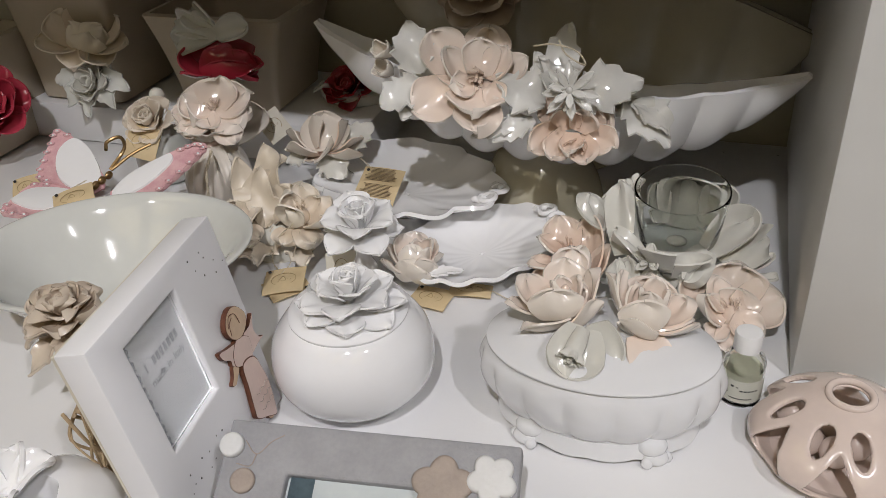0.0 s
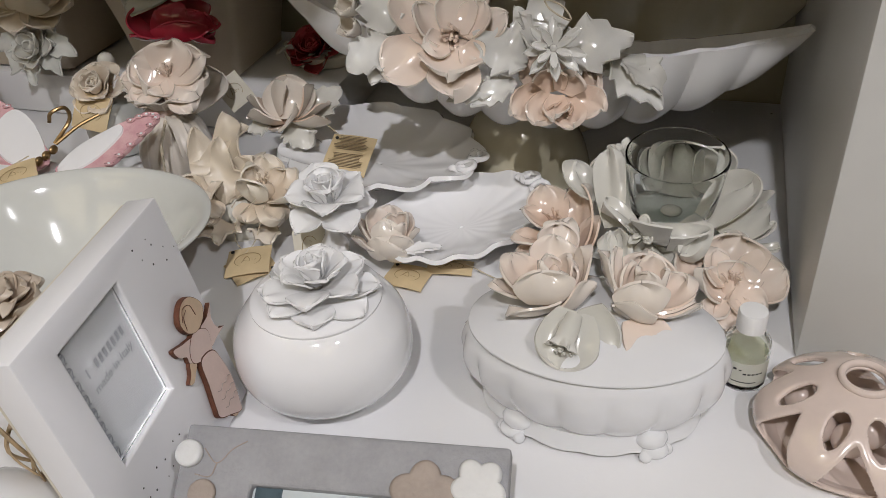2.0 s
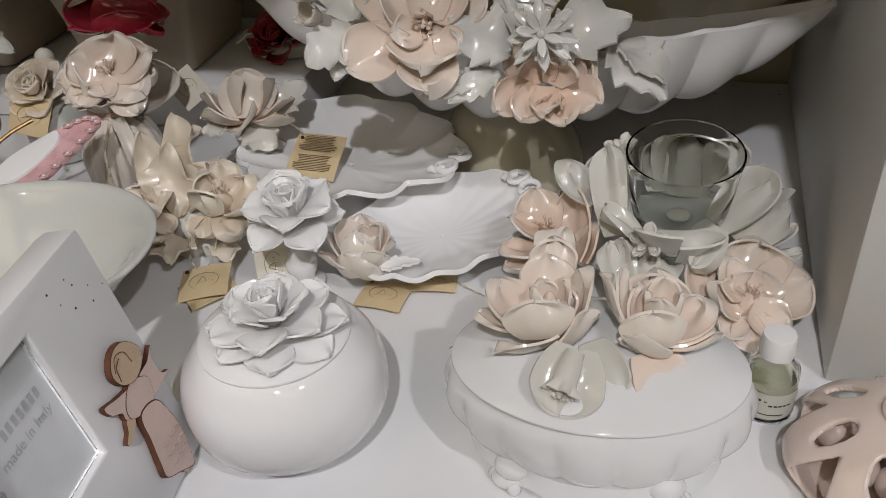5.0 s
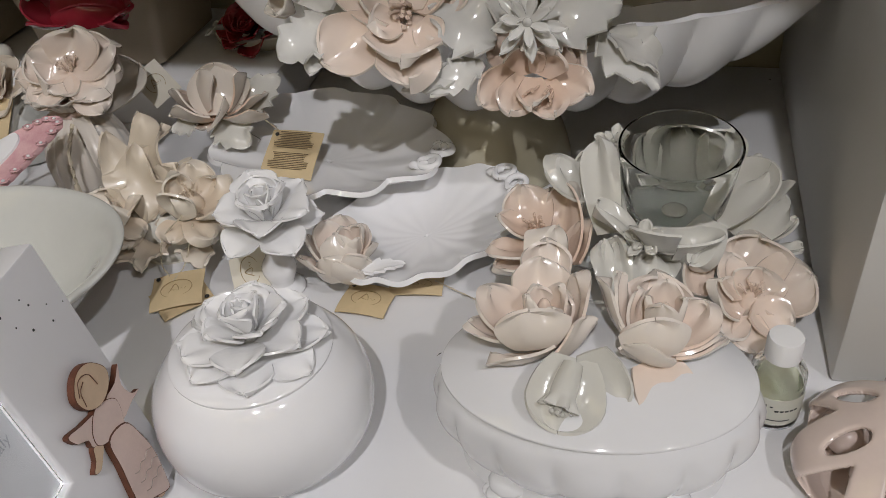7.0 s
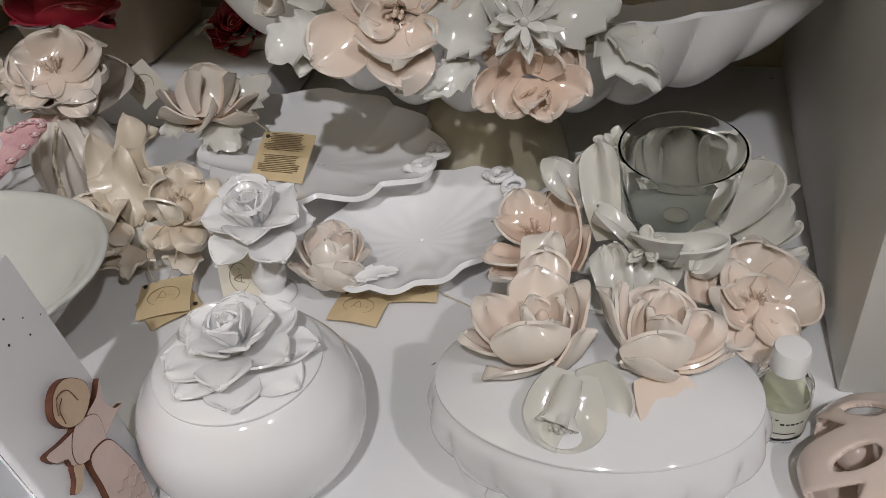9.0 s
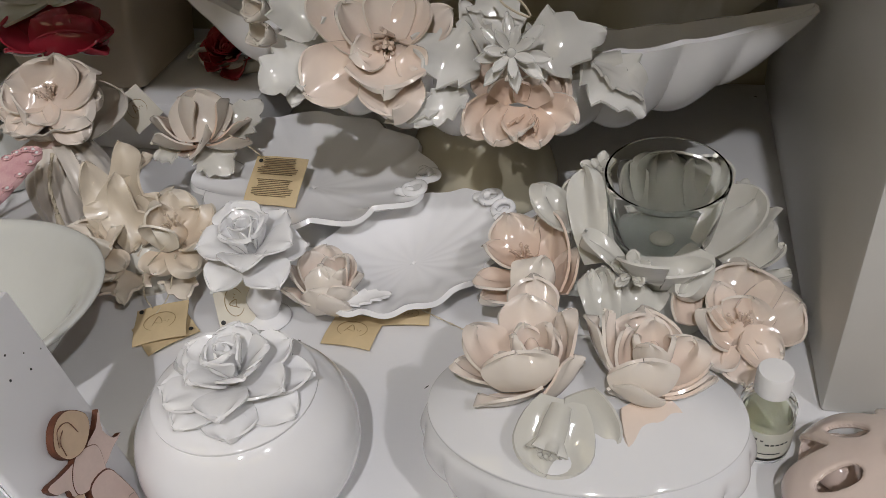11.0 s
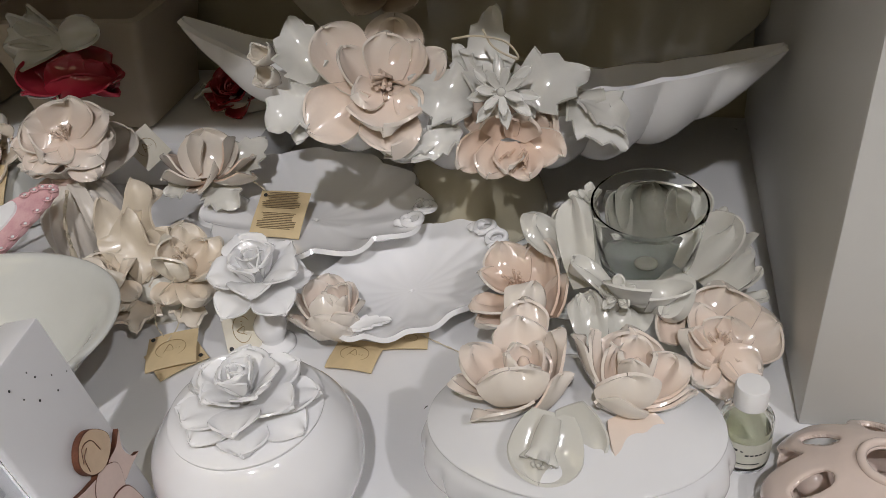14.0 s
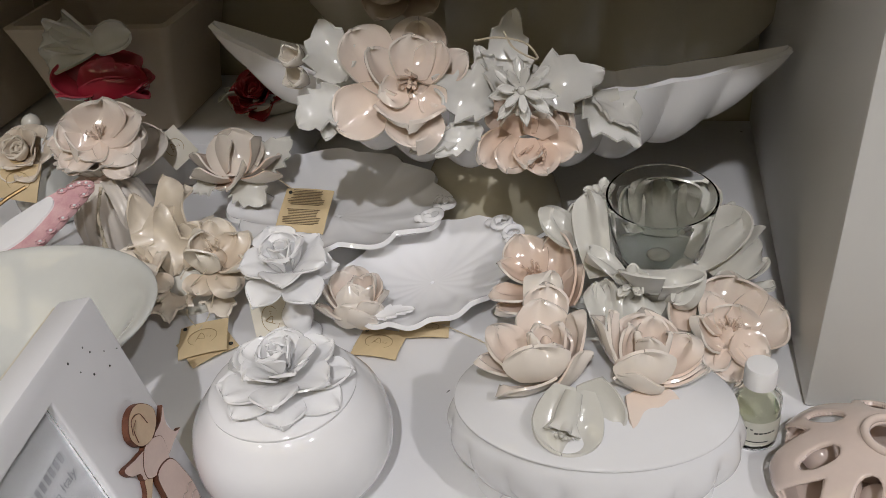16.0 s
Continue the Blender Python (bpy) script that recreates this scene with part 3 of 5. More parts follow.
bloom(obox, inv_box, (0.142, -0.058, 0.074), [
    ((-12, -8, -6), (-24, 9, 11), 18, (1.0, 0.1, 0.1), 26),
    ((-10, -11, -5), (-17, 9, 14), 14, (0.9, -0.2, 0.3), 30),
    ((-3, 2, -9), (-4, 22, 5), 24, (0.2, -0.8, 0.5), 36),
    ((-2, -1, -5), (1, 14, 5), 14, (-0.2, -0.7, 0.6), 34),
    ((2, -5, -7), (16, 10, 2), 18, (-0.5, -0.5, 0.7), 34),
    ((-2, -16, -5), (-4, -12, 10), 21, (-0.2, 1.0, -0.1), 36),
    ((4, -17, -7), (-14, -16, 0), 14, (0.1, 0.9, 0.5), 30),
    ((4, -11, -9), (24, -1, -6), 12, (-0.2, 0.5, 0.8), 26),
    ((2, -12, -6), (20, 2, -5), 11, (-0.3, 0.3, 0.9), 26),
    ((-10, -6, -4), (-9, 7, 8), 10, (0.8, -0.5, 0.4), 30),
    ((-5, -14, -9), (6, -26, -22), 21, (0.3, -0.3, 0.9), -16),
], PEACH, PEACH_PALE, 22, "magnolia", "peach magnolia with cupped petals", base=0.017, pistil=0.005, wide=1.12)
lily = bloom(obox, inv_box, (0.107, -0.090, 0.064), [
    ((3, 9, 7), (-1, -13, -10), 26, (0.2, -0.5, 0.9), -12),
    ((9, 11, 10), (19, -3, -8), 18, (-0.1, -0.6, 0.8), 26),
], GREEN_PETAL, GREEN_PETAL, 23, "lily", "small pale lily with a long trumpet", base=0.010, ruffle=0.10)
def trumpet(u, v):
    a = 2 * math.pi * v
    r = 0.0034 + 0.0012 * math.sin(2.6 * u) + (0.0024 + 0.0016 * math.cos(6 * a)) * max(0.0, u - 0.72) / 0.28
    return (0.0180 * u, r * math.cos(a), r * math.sin(a))
tm, _ = along((3, 4, 9), (0, -8, 2), (0, 0, 1))
part("trumpet", sheet(trumpet, 16, 36, 0.0009, True), GREEN_PETAL, lily, "", tm)
part("pistil", join(blob(0.0178, 0, 0, 0.0020, 0.0018, 0.0018), *[blob(0.0195, 0.0022 * math.cos(k * 1.26), 0.0022 * math.sin(k * 1.26), 0.0010, 0.0010, 0.0010, 8, 6) for k in range(5)]), GREEN_PETAL, lily, "", tm)

# ---- bottle of scented oil ----
bottle = thing("oil_bottle", "small clear bottle of yellow oil with white screw cap", "bottle", pose(0.1935, -0.031, 0) @ Matrix.Scale(1.06, 4))
bglass = part("glass", lathe(smooth_profile([(0.0092, 0.0), (0.0108, 0.001), (0.0113, 0.004), (0.0113, 0.0225), (0.0106, 0.0275), (0.0075, 0.0315), (0.0062, 0.0335), (0.0062, 0.0385)], 30) + [(0.0050, 0.0385), (0.0050, 0.0335), (0.0064, 0.0308), (0.0096, 0.0268), (0.0102, 0.0220), (0.0102, 0.0045), (0.0095, 0.0028), (0.0005, 0.0026)], 40), THIN_GLASS, bottle)
oil = part("oil", lathe([(0.0005, 0.0029), (0.0093, 0.003), (0.0100, 0.0047), (0.0100, 0.0220), (0.0005, 0.0220)], 40), OIL, bottle)
bglass.visible_shadow = False
cap_v = lathe([(0.0066, 0.0338), (0.0071, 0.0341), (0.0071, 0.0435), (0.0066, 0.0447), (0.0005, 0.0451)], 60, shape=lambda a, z: 1 + 0.006 * math.cos(30 * a))
part("cap", cap_v, CAP, bottle)
def wrap(r, a0, a1, z0, z1):
    return sheet(lambda u, v: (r * math.cos(a0 + (a1 - a0) * v), r * math.sin(a0 + (a1 - a0) * v), z0 + (z1 - z0) * u), 3, 24, 0.0001)
label_ = part("paper_label", wrap(0.01155, radians(190), radians(340), 0.005, 0.0195), LABEL, bottle)
for a0, a1, z0, z1 in ((242, 250, 0.0150, 0.0180), (256, 262, 0.0150, 0.0165), (266, 274, 0.0128, 0.0150), (277, 284, 0.0128, 0.0148), (287, 294, 0.0128, 0.0148), (297, 304, 0.0128, 0.0148), (307, 314, 0.0128, 0.0148)):
    part("print_bar", wrap(0.0117, radians(a0), radians(a1), z0, z0 + (z1 - z0) * 0.4), DOT, label_)
for k in range(5):
    part("print_bar", wrap(0.0117, radians(214 + k), radians(236 - k), 0.0105 + 0.0011 * k, 0.0110 + 0.0011 * k), DOT, label_)
part("print_bar", wrap(0.0117, radians(240), radians(300), 0.0075, 0.0080), DOT, label_)

# ---- pierced pink pot ----
POT = (0.2445, -0.063)
pot = thing("pierced_pot", "pale pink glazed pierced ceramic potpourri pot", "pot", pose(*POT, 0))
def pot_shell():
    nu, nv = 110, 300
    prof = smooth_profile([(0.028, 0.0), (0.037, 0.0015), (0.0445, 0.0065), (0.0465, 0.0115), (0.0445, 0.0175), (0.0385, 0.0240), (0.0290, 0.0312), (0.0195, 0.0368), (0.0135, 0.0393), (0.0105, 0.0405)], nu)
    nu = len(prof)
    keep = np.ones((nu - 1, nv), bool)
    for i in range(nu - 1):
        r = 0.5 * (prof[i][0] + prof[i + 1][0])
        z = 0.5 * (prof[i][1] + prof[i + 1][1])
        for j in range(nv):
            a = 360 * (j + 0.5) / nv
            for mid in (262, 211, 159, 108, 56, 5, 313):   # large arched windows, pointed at the top
                d = abs(((a - mid + 180) % 360) - 180)
                if 0.0048 < z < 0.0285:
                    low_part = min(1.0, math.sqrt(max(0.0, (z - 0.0048) / 0.004)))
                    if radians(d) * r < 0.0150 * low_part * (1 - ((z - 0.0048) / 0.0237) ** 1.5):
                        keep[i, j] = False
            for mid in (280, 244, 192, 140, 88, 36, 332):   # drop-shaped holes
                d = ((a - mid + 180) % 360) - 180
                if 0.0245 < z < 0.0352:
                    k = (z - 0.0245) / 0.0107
                    if abs(radians(d)) * r < 0.0056 * math.sqrt(k) * math.sqrt(max(0.0, 1 - k ** 3)) * 1.25:
                        keep[i, j] = False
    verts, faces, key = [], [], {}
    def vid(i, j, s):
        j %= nv
        if (i, j, s) not in key:
            r, z = prof[i]
            r = r - (0.0022 if s else 0)
            a = 2 * math.pi * j / nv
            key[i, j, s] = len(verts)
            verts.append((r * math.cos(a), r * math.sin(a), z + (0.0012 if s and z < 0.006 else 0) - (0.0022 * min(1.0, (z - 0.006) / 0.020) if s and z > 0.006 else 0)))
        return key[i, j, s]
    for i in range(nu - 1):
        for j in range(nv):
            if not keep[i, j]:
                continue
            faces.append((vid(i, j, 0), vid(i, j + 1, 0), vid(i + 1, j + 1, 0), vid(i + 1, j, 0)))
            faces.append((vid(i, j, 1), vid(i + 1, j, 1), vid(i + 1, j + 1, 1), vid(i, j + 1, 1)))
            for di, dj, p, q in ((-1, 0, (i, j), (i, j + 1)), (1, 0, (i + 1, j + 1), (i + 1, j)), (0, -1, (i + 1, j), (i, j)), (0, 1, (i, j + 1), (i + 1, j + 1))):
                ii, jj = i + di, (j + dj) % nv
                if not (0 <= ii < nu - 1) or not keep[ii, jj]:
                    faces.append((vid(*p, 0), vid(*p, 1), vid(*q, 1), vid(*q, 0)))
    return verts, faces, None
pot_body = part("shell", pot_shell(), PINKPOT, pot)
sm = pot_body.modifiers.new("round", "SMOOTH")
sm.factor, sm.iterations = 0.5, 9
part("neck_ring", tube([(0.0108 * math.cos(k * math.pi / 12), 0.0108 * math.sin(k * math.pi / 12), 0.0405) for k in range(25)], 0.0019, 12), PINKPOT, pot)
part("base_plate", lathe([(0.027, 0.0005), (0.034, 0.0025), (0.0005, 0.0030)], 32), PINKPOT, pot)
rng = random.Random(8)
for k in range(7):
    a, r = k * 0.9, 0.006 + 0.020 * rng.random()
    part("wood_ball", blob(r * math.cos(a), r * math.sin(a), 0.0120 + 0.003 * rng.random(), 0.0085, 0.0085, 0.0085, 18, 12), PINKPOT, pot)

# ---- candle glass in a ring of flowers ----
CG = (0.146, 0.060)
candle = thing("candle_holder", "clear candle glass set in a ring of porcelain flowers", "candle holder", pose(*CG, 0))
TILT = pose(0, 0.002, 0.042, 5)
glass_part = part("tumbler", lathe(smooth_profile([(0.0190, 0.0), (0.0225, 0.0005), (0.0242, 0.003), (0.0256, 0.010), (0.0282, 0.028), (0.0300, 0.0420)], 30) + [(0.0298, 0.0428), (0.0288, 0.0428), (0.0271, 0.028), (0.0245, 0.010), (0.0228, 0.0062), (0.0190, 0.0048), (0.0005, 0.0046)], 64), TUMBLER, candle, "clear glass tumbler", TILT)
part("dish", lathe(smooth_profile([(0.024, 0.0), (0.030, 0.001), (0.026, 0.008), (0.024, 0.016), (0.025, 0.032), (0.029, 0.0415), (0.028, 0.0425), (0.025, 0.0402), (0.0005, 0.0402)], 36), 64, shape=lambda a, z: 1 + (0.06 * math.sin(5 * a) + 0.03 * math.sin(11 * a)) * max(0, (z - 0.03) / 0.014)), CELADON, candle)
inv_c = pose(*CG, 0).inverted()
def on_c(x, y, z, nx, ny, nz, spin=0):
    return inv_c @ facing(x, y, z, nx, ny, nz, spin)
bloom(candle, inv_c, (0.079, 0.037, 0.044), [
    ((15, -10, -15), (14, 23, 14), 24, (-0.7, -0.5, 0.4), 24),
    ((20, -12, -13), (22, 4, 3), 19, (-0.8, -0.3, 0.5), 24),
    ((-1, 3, -5), (-11, 20, 10), 24, (0.4, -0.8, 0.5), 36),
    ((9, 7, -10), (3, 25, 7), 17, (0.0, -0.8, 0.6), 30),
    ((-1, -1, -4), (-20, 1, 5), 15, (0.3, 0.0, 0.9), 32),
    ((2, -8, -7), (-23, -12, -6), 17, (0.2, 0.2, 1.0), 34),
    ((4, -10, -13), (-20, -20, -14), 17, (0.2, 0.3, 0.9), 30),
    ((2, -20, -12), (9, -8, 6), 21, (-0.4, 0.9, -0.3), 34),
], PEACH_DEEP, PEACH_PALE, 31, "magnolia", "peach magnolia with deep cupped petals", base=0.012, stamens=12)
bloom(candle, inv_c, (0.185, 0.021, 0.026), [
    ((0, 4, -4), (2, 29, 14), 32, (0.2, -0.8, 0.5), 36),
    ((2, 0, -3), (28, 15, 2), 30, (-0.4, -0.7, 0.6), 36),
    ((-4, -9, -7), (-19, -2, 7), 23, (0.9, -0.2, 0.5), 34),
    ((-5, -3, -3), (-12, 14, 12), 18, (0.7, -0.6, 0.4), 32),
    ((-2, -10, -6), (2, -25, -16), 17, (-0.1, 0.2, 1.0), 30),
    ((2, -1, -6), (5, 14, 4), 25, (0.2, -0.8, 0.6), 40),
    ((0, -7, -3), (19, -11, -9), 21, (-0.3, -0.2, 0.9), 34),
    ((-26, -5, 0), (-26, 14, 15), 20, (0.7, -0.5, 0.6), 26),
    ((-3, -11, -7), (-13, -22, -10), 14, (0.5, 0.3, 0.8), 30),
], PEACH, PEACH_PALE, 32, "magnolia", "peach magnolia with deep cupped petals", base=0.020, stamens=12)
bloom(candle, inv_c, (0.146, 0.052, 0.052), [
    ((2, 30, -11), (1, 59, 13), 42, (0.2, -0.8, 0.6), 20),
    ((19, 32, -7), (26, 58, 11), 25, (-0.2, -0.8, 0.6), 20),
    ((-13, 25, -5), (-20, 47, 13), 20, (0.6, -0.6, 0.5), 20),
    ((-31, -19, -6), (-40, 15, 27), 19, (-0.2, -0.7, 0.6), -14),
    ((-26, -8, -8), (-31, 20, 20), 14, (0.8, -0.4, 0.5), 14),
    ((-42, -4, 4), (-61, 9, 20), 21, (0.7, -0.5, 0.5), 36),
    ((-41, -2, 2), (-47, 17, 19), 14, (-0.4, -0.7, 0.6), 30),
    ((-15, -27, -6), (-38, -18, 8), 15, (0.2, 0.1, 1.0), -18),
    ((-1, -20, 1), (1, -34, -2), 42, (0.0, 0.2, 1.0), -20),
    ((19, -8, -2), (8, -32, -11), 21, (0.3, -0.1, 0.9), -20),
    ((20, 0, -7), (44, 25, 6), 25, (-0.0, -0.4, 0.9), -16),
    ((33, -1, -17), (54, 23, -4), 25, (0.3, -0.4, 0.9), -26),
    ((47, 4, -19), (61, 15, -13), 8, (0.1, 0.0, 1.0), 20),
    ((49, -1, -22), (64, 4, -22), 9, (0.1, 0.0, 1.0), 20),
    ((-26, -45, -24), (-34, -26, -7), 17, (0.5, -0.6, 0.6), -20),
    ((-21, -44, -22), (-27, -24, -7), 13, (-0.2, -0.7, 0.7), -22),
    ((-8, -34, -23), (-11, -24, -13), 28, (0.2, -0.5, 0.9), -24),
], GREEN_PETAL, GREEN_PETAL, 37, "leaf_ring", "ring of pale greenish petals round the glass", base=0.004, ruffle=0.28, wide=0.92, point=0.2, cup=0.4)
for x, y, z, nx, ny, nz, seed in ((0.1325, 0.020, 0.052, -0.2, -0.6, 0.8, 33), (0.113, 0.083, 0.068, -0.2, -0.4, 0.8, 35), (0.185, 0.097, 0.047, 0.3, -0.3, 0.8, 34)):
    flower(candle, on_c(x, y, z, nx, ny, nz, seed), [(5, 0.010, 0.006, 20, 40, 0.6, 0, 0.001, 0, 0.4), (4, 0.007, 0.004, 60, 30, 0.6, 30, 0.001, 0, 0.4)], GREEN_PETAL, seed, "small_flower", "tiny curled greenish flower", stamens=3, heart=0.002)
for x, y, h in ((0.113, 0.083, 0.064), (0.185, 0.097, 0.044), (0.079, 0.039, 0.034), (0.186, 0.028, 0.016)):
    part("stalk", tube([(x - CG[0], y - CG[1], h), ((x - CG[0]) * 0.75, (y - CG[1]) * 0.75, h * 0.6), ((x - CG[0]) * 0.4, (y - CG[1]) * 0.4, 0.012)], 0.0035, 8, 1.3), CELADON, candle)

# ---- boat-shaped centrepiece with flowers ----
boat = thing("boat_centrepiece", "long white porcelain boat bowl with a garland of flowers", "centrepiece")
def boat_shell(u, v, cx=0.036, cy=0.150, half=0.180, width=0.030, zl=0.150, zr=0.131, zmid=0.114, depth=0.058, back_drop=0.016, flutes=11):
    s = 2 * u - 1                       # along the length
    t = 2 * v - 1                       # across
    ends = zl if s < 0 else zr
    rim = zmid + (ends - zmid) * abs(s) ** 1.7
    w = width * (1 - abs(s) ** 2.3) ** 0.75 + 0.0025
    d = depth * (1 - abs(s) ** 3.2) ** 0.9 + 0.001
    ang = t * math.pi / 2
    ridge = 1 + 0.34 * (abs(math.sin(flutes * 1.57 * s + 1.6 * t)) - 0.5) * (1 - abs(s) ** 4) * (1 - 0.6 * abs(t) ** 6)
    lip = 1 + 0.10 * abs(t) ** 8
    return (cx + half * s, cy + w * math.sin(ang) * ridge * lip, rim - d * math.cos(ang) * (0.62 + 0.38 * ridge) - back_drop * max(0.0, t) * (1 - abs(s) ** 3) )
part("bowl", sheet(boat_shell, 193, 37, 0.0036), WHITE, boat)
PED = (0.030, 0.172)
# the pedestal's olive colour carries the shade under the boat
part("pedestal", lathe(smooth_profile([(0.050, 0.0), (0.0515, 0.002), (0.0505, 0.008), (0.046, 0.024), (0.036, 0.044), (0.026, 0.056), (0.024, 0.064), (0.028, 0.072)], 30), 56), SHADE_OLIVE, boat, "", pose(*PED, 0))
same = Matrix()
bloom(boat, same, (0.012, 0.079, 0.138), [
    ((-15, -4, 1), (-39, 10, 29), 29, (0.6, -0.8, 0.3), 30),
    ((-9, -7, -1), (-27, 3, 21), 20, (0.9, -0.4, 0.2), 30),
    ((-16, -8, -2), (-42, -27, -12), 29, (0.5, -0.5, 0.7), 26),
    ((-3, 4, 2), (-4, 26, 28), 29, (0.2, -0.9, 0.3), 34),
    ((-3, -1, 3), (-6, 15, 24), 23, (0.3, -0.9, 0.3), 34),
    ((1, 0, 2), (10, 14, 20), 20, (-0.3, -0.9, 0.4), 32),
    ((6, 6, 0), (24, 17, 12), 18, (-0.2, -0.8, 0.6), 28),
    ((-3, -7, -1), (-1, -28, -11), 35, (0.1, 0.2, 1.0), 34),
    ((-2, -8, -7), (2, -28, -23), 29, (0.1, -0.2, 1.0), 26),
    ((-5, -9, 0), (-18, -17, 3), 18, (0.8, -0.1, 0.6), 34),
    ((4, -6, 0), (13, -13, -6), 16, (-0.5, -0.2, 0.8), 34),
], PEACH, PEACH_PALE, 41, "open_magnolia", "large open peach blossom with stamens", base=0.004, stamens=0)
for k in range(18):
    part("stamen", tube([(0.008, 0.084, 0.140), (0.008 + 0.006 * math.cos(k * 2.4) * (k % 4 + 1) / 4, 0.074, 0.141 + 0.006 * math.sin(k * 2.4) * (k % 4 + 1) / 4), (0.007 + 0.009 * math.cos(k * 2.4 + 0.3) * (k % 4 + 1) / 4, 0.066 + 0.0004 * k, 0.143 + 0.008 * math.sin(k * 2.4 + 0.3) * (k % 4 + 1) / 4)], 0.0008, 6, 1.5), PEACH, boat)
bloom(boat, same, (0.079, 0.079, 0.100), [
    ((-12, 5, 8), (-29, 9, 27), 22, (0.6, -0.8, 0.1), 34),
    ((-8, 6, 9), (0, 15, 25), 31, (0.1, -1.0, 0.0), 34),
    ((-8, -4, 11), (-13, -8, 28), 19, (0.2, -0.7, -0.7), 30),
    ((-4, -4, 10), (4, -6, 24), 18, (-0.1, -0.8, -0.6), 30),
    ((-2, 6, 8), (16, 12, 18), 24, (-0.3, -0.9, 0.3), 34),
    ((2, 3, 7), (20, -4, 1), 19, (-0.5, -0.6, 0.6), 30),
    ((-18, 0, 10), (-31, -18, 0), 18, (0.8, -0.2, 0.6), 30),
    ((-11, -4, 9), (-17, -21, -3), 18, (0.4, 0.2, 0.9), 32),
    ((-3, -3, 7), (5, -17, -5), 19, (-0.2, 0.1, 1.0), 32),
    ((-7, -5, 9), (-5, -22, 3), 14, (0.0, 0.4, 0.9), 30),
], PEACH_DEEP, PEACH_PALE, 42, "lotus", "peach lotus blossom with pointed petals", base=0.004)
for k in range(10):
    part("stamen", tube([(0.079, 0.084, 0.100), (0.077 + 0.005 * math.cos(k * 2.4), 0.072, 0.102 + 0.004 * math.sin(k * 2.4)), (0.075 + 0.007 * math.cos(k * 2.4), 0.062, 0.103 + 0.005 * math.sin(k * 2.4))], 0.0006, 6, 1.4), PEACH_DEEP, boat)
flower(boat, facing(0.0700, 0.070, 0.139, 0.1, -0.8, 0.6, 0), [(8, 0.017, 0.0058, 6, -4, 0.4, 0, 0.001, 0, 0.9), (7, 0.013, 0.005, 35, 30, 0.4, 20, 0.001, 0.002, 0.9)], LEAF_WHITE, 43, "star_flower", "small white star-shaped flower", stamens=5, heart=0.003)
spray(boat, same, (0.05, 0.086, 0.126), [
    ((-84, -10, 15), (-96, 6, 45), 27, (0.1, -0.7, 0.7), 14),
    ((-81, -15, 9), (-103, -33, 0), 27, (0.1, -0.7, 0.7), 16),
    ((-84, -17, 5), (-89, -32, -9), 17, (0.1, -0.8, 0.6), 20),
    ((2, -5, -1), (-30, -6, 13), 33, (0.2, -0.6, 0.8), 16),
    ((-9, -11, -13), (-42, -27, -19), 15, (0.2, -0.6, 0.8), 16),
    ((-4, -11, -10), (-27, -27, -21), 17, (0.2, -0.6, 0.8), 18),
    ((6, 1, 3), (10, 27, 41), 27, (0.4, -0.7, 0.6), 12),
    ((4, 2, 2), (-8, 14, 26), 18, (-0.2, -0.7, 0.6), 14),
    ((20, 4, 1), (61, 18, 10), 33, (0.3, -0.6, 0.7), 14),
    ((52, 17, -3), (83, 5, -28), 32, (0.4, -0.6, 0.7), 14),
    ((57, 10, -4), (82, 5, -20), 13, (0.2, -0.3, 0.9), 16),
], LEAF_WHITE, 440, ruffle=0.24)
part("garland_stem", tube([(-0.058, 0.108, 0.132), (-0.02, 0.104, 0.128), (0.03, 0.100, 0.120), (0.08, 0.100, 0.116), (0.120, 0.108, 0.118)], 0.006, 10), GREEN_PETAL, boat)
for z, seed in ((0.1445, 45), (0.1310, 47)):
    flower(boat, facing(-0.063, 0.099, z, -0.3, -0.8, 0.6, 30), [(4, 0.016, 0.012, 50, 90, 0.9, 0, 0.001, 0, 0.4)], CREAM_PETAL, seed, "bud", "small pale bud", heart=0.003)
part("cord", tube([(0.044, 0.082, 0.163), (0.058, 0.076, 0.167), (0.072, 0.080, 0.162), (0.078, 0.078, 0.154), (0.066, 0.078, 0.160), (0.060, 0.082, 0.168)], 0.0006, 6), STRING, boat)

# ---- large shell bowl behind it, its shade toned into the olive colour ----
shell_bowl = thing("shell_bowl", "large ribbed shell bowl, shade put into its olive colour", "bowl")
part("bowl", sheet(lambda u, v: boat_shell(u, v, 0.030, 0.272, 0.198, 0.032, 0.210, 0.118, 0.185, 0.120, flutes=7), 81, 25, 0.004), SHADE_OLIVE, shell_bowl)
part("foot", lathe(smooth_profile([(0.048, 0.0), (0.05, 0.004), (0.03, 0.02), (0.026, 0.05), (0.04, 0.082)], 20), 40), SHADE_OLIVE, shell_bowl, "", pose(0.03, 0.272, 0))
flower(shell_bowl, facing(-0.03, 0.225, 0.160, 0, -0.9, 0.4, 0), rose_layers(0.036), DULL_PETAL, 51, "rose", "dull beige rose", stamens=3)

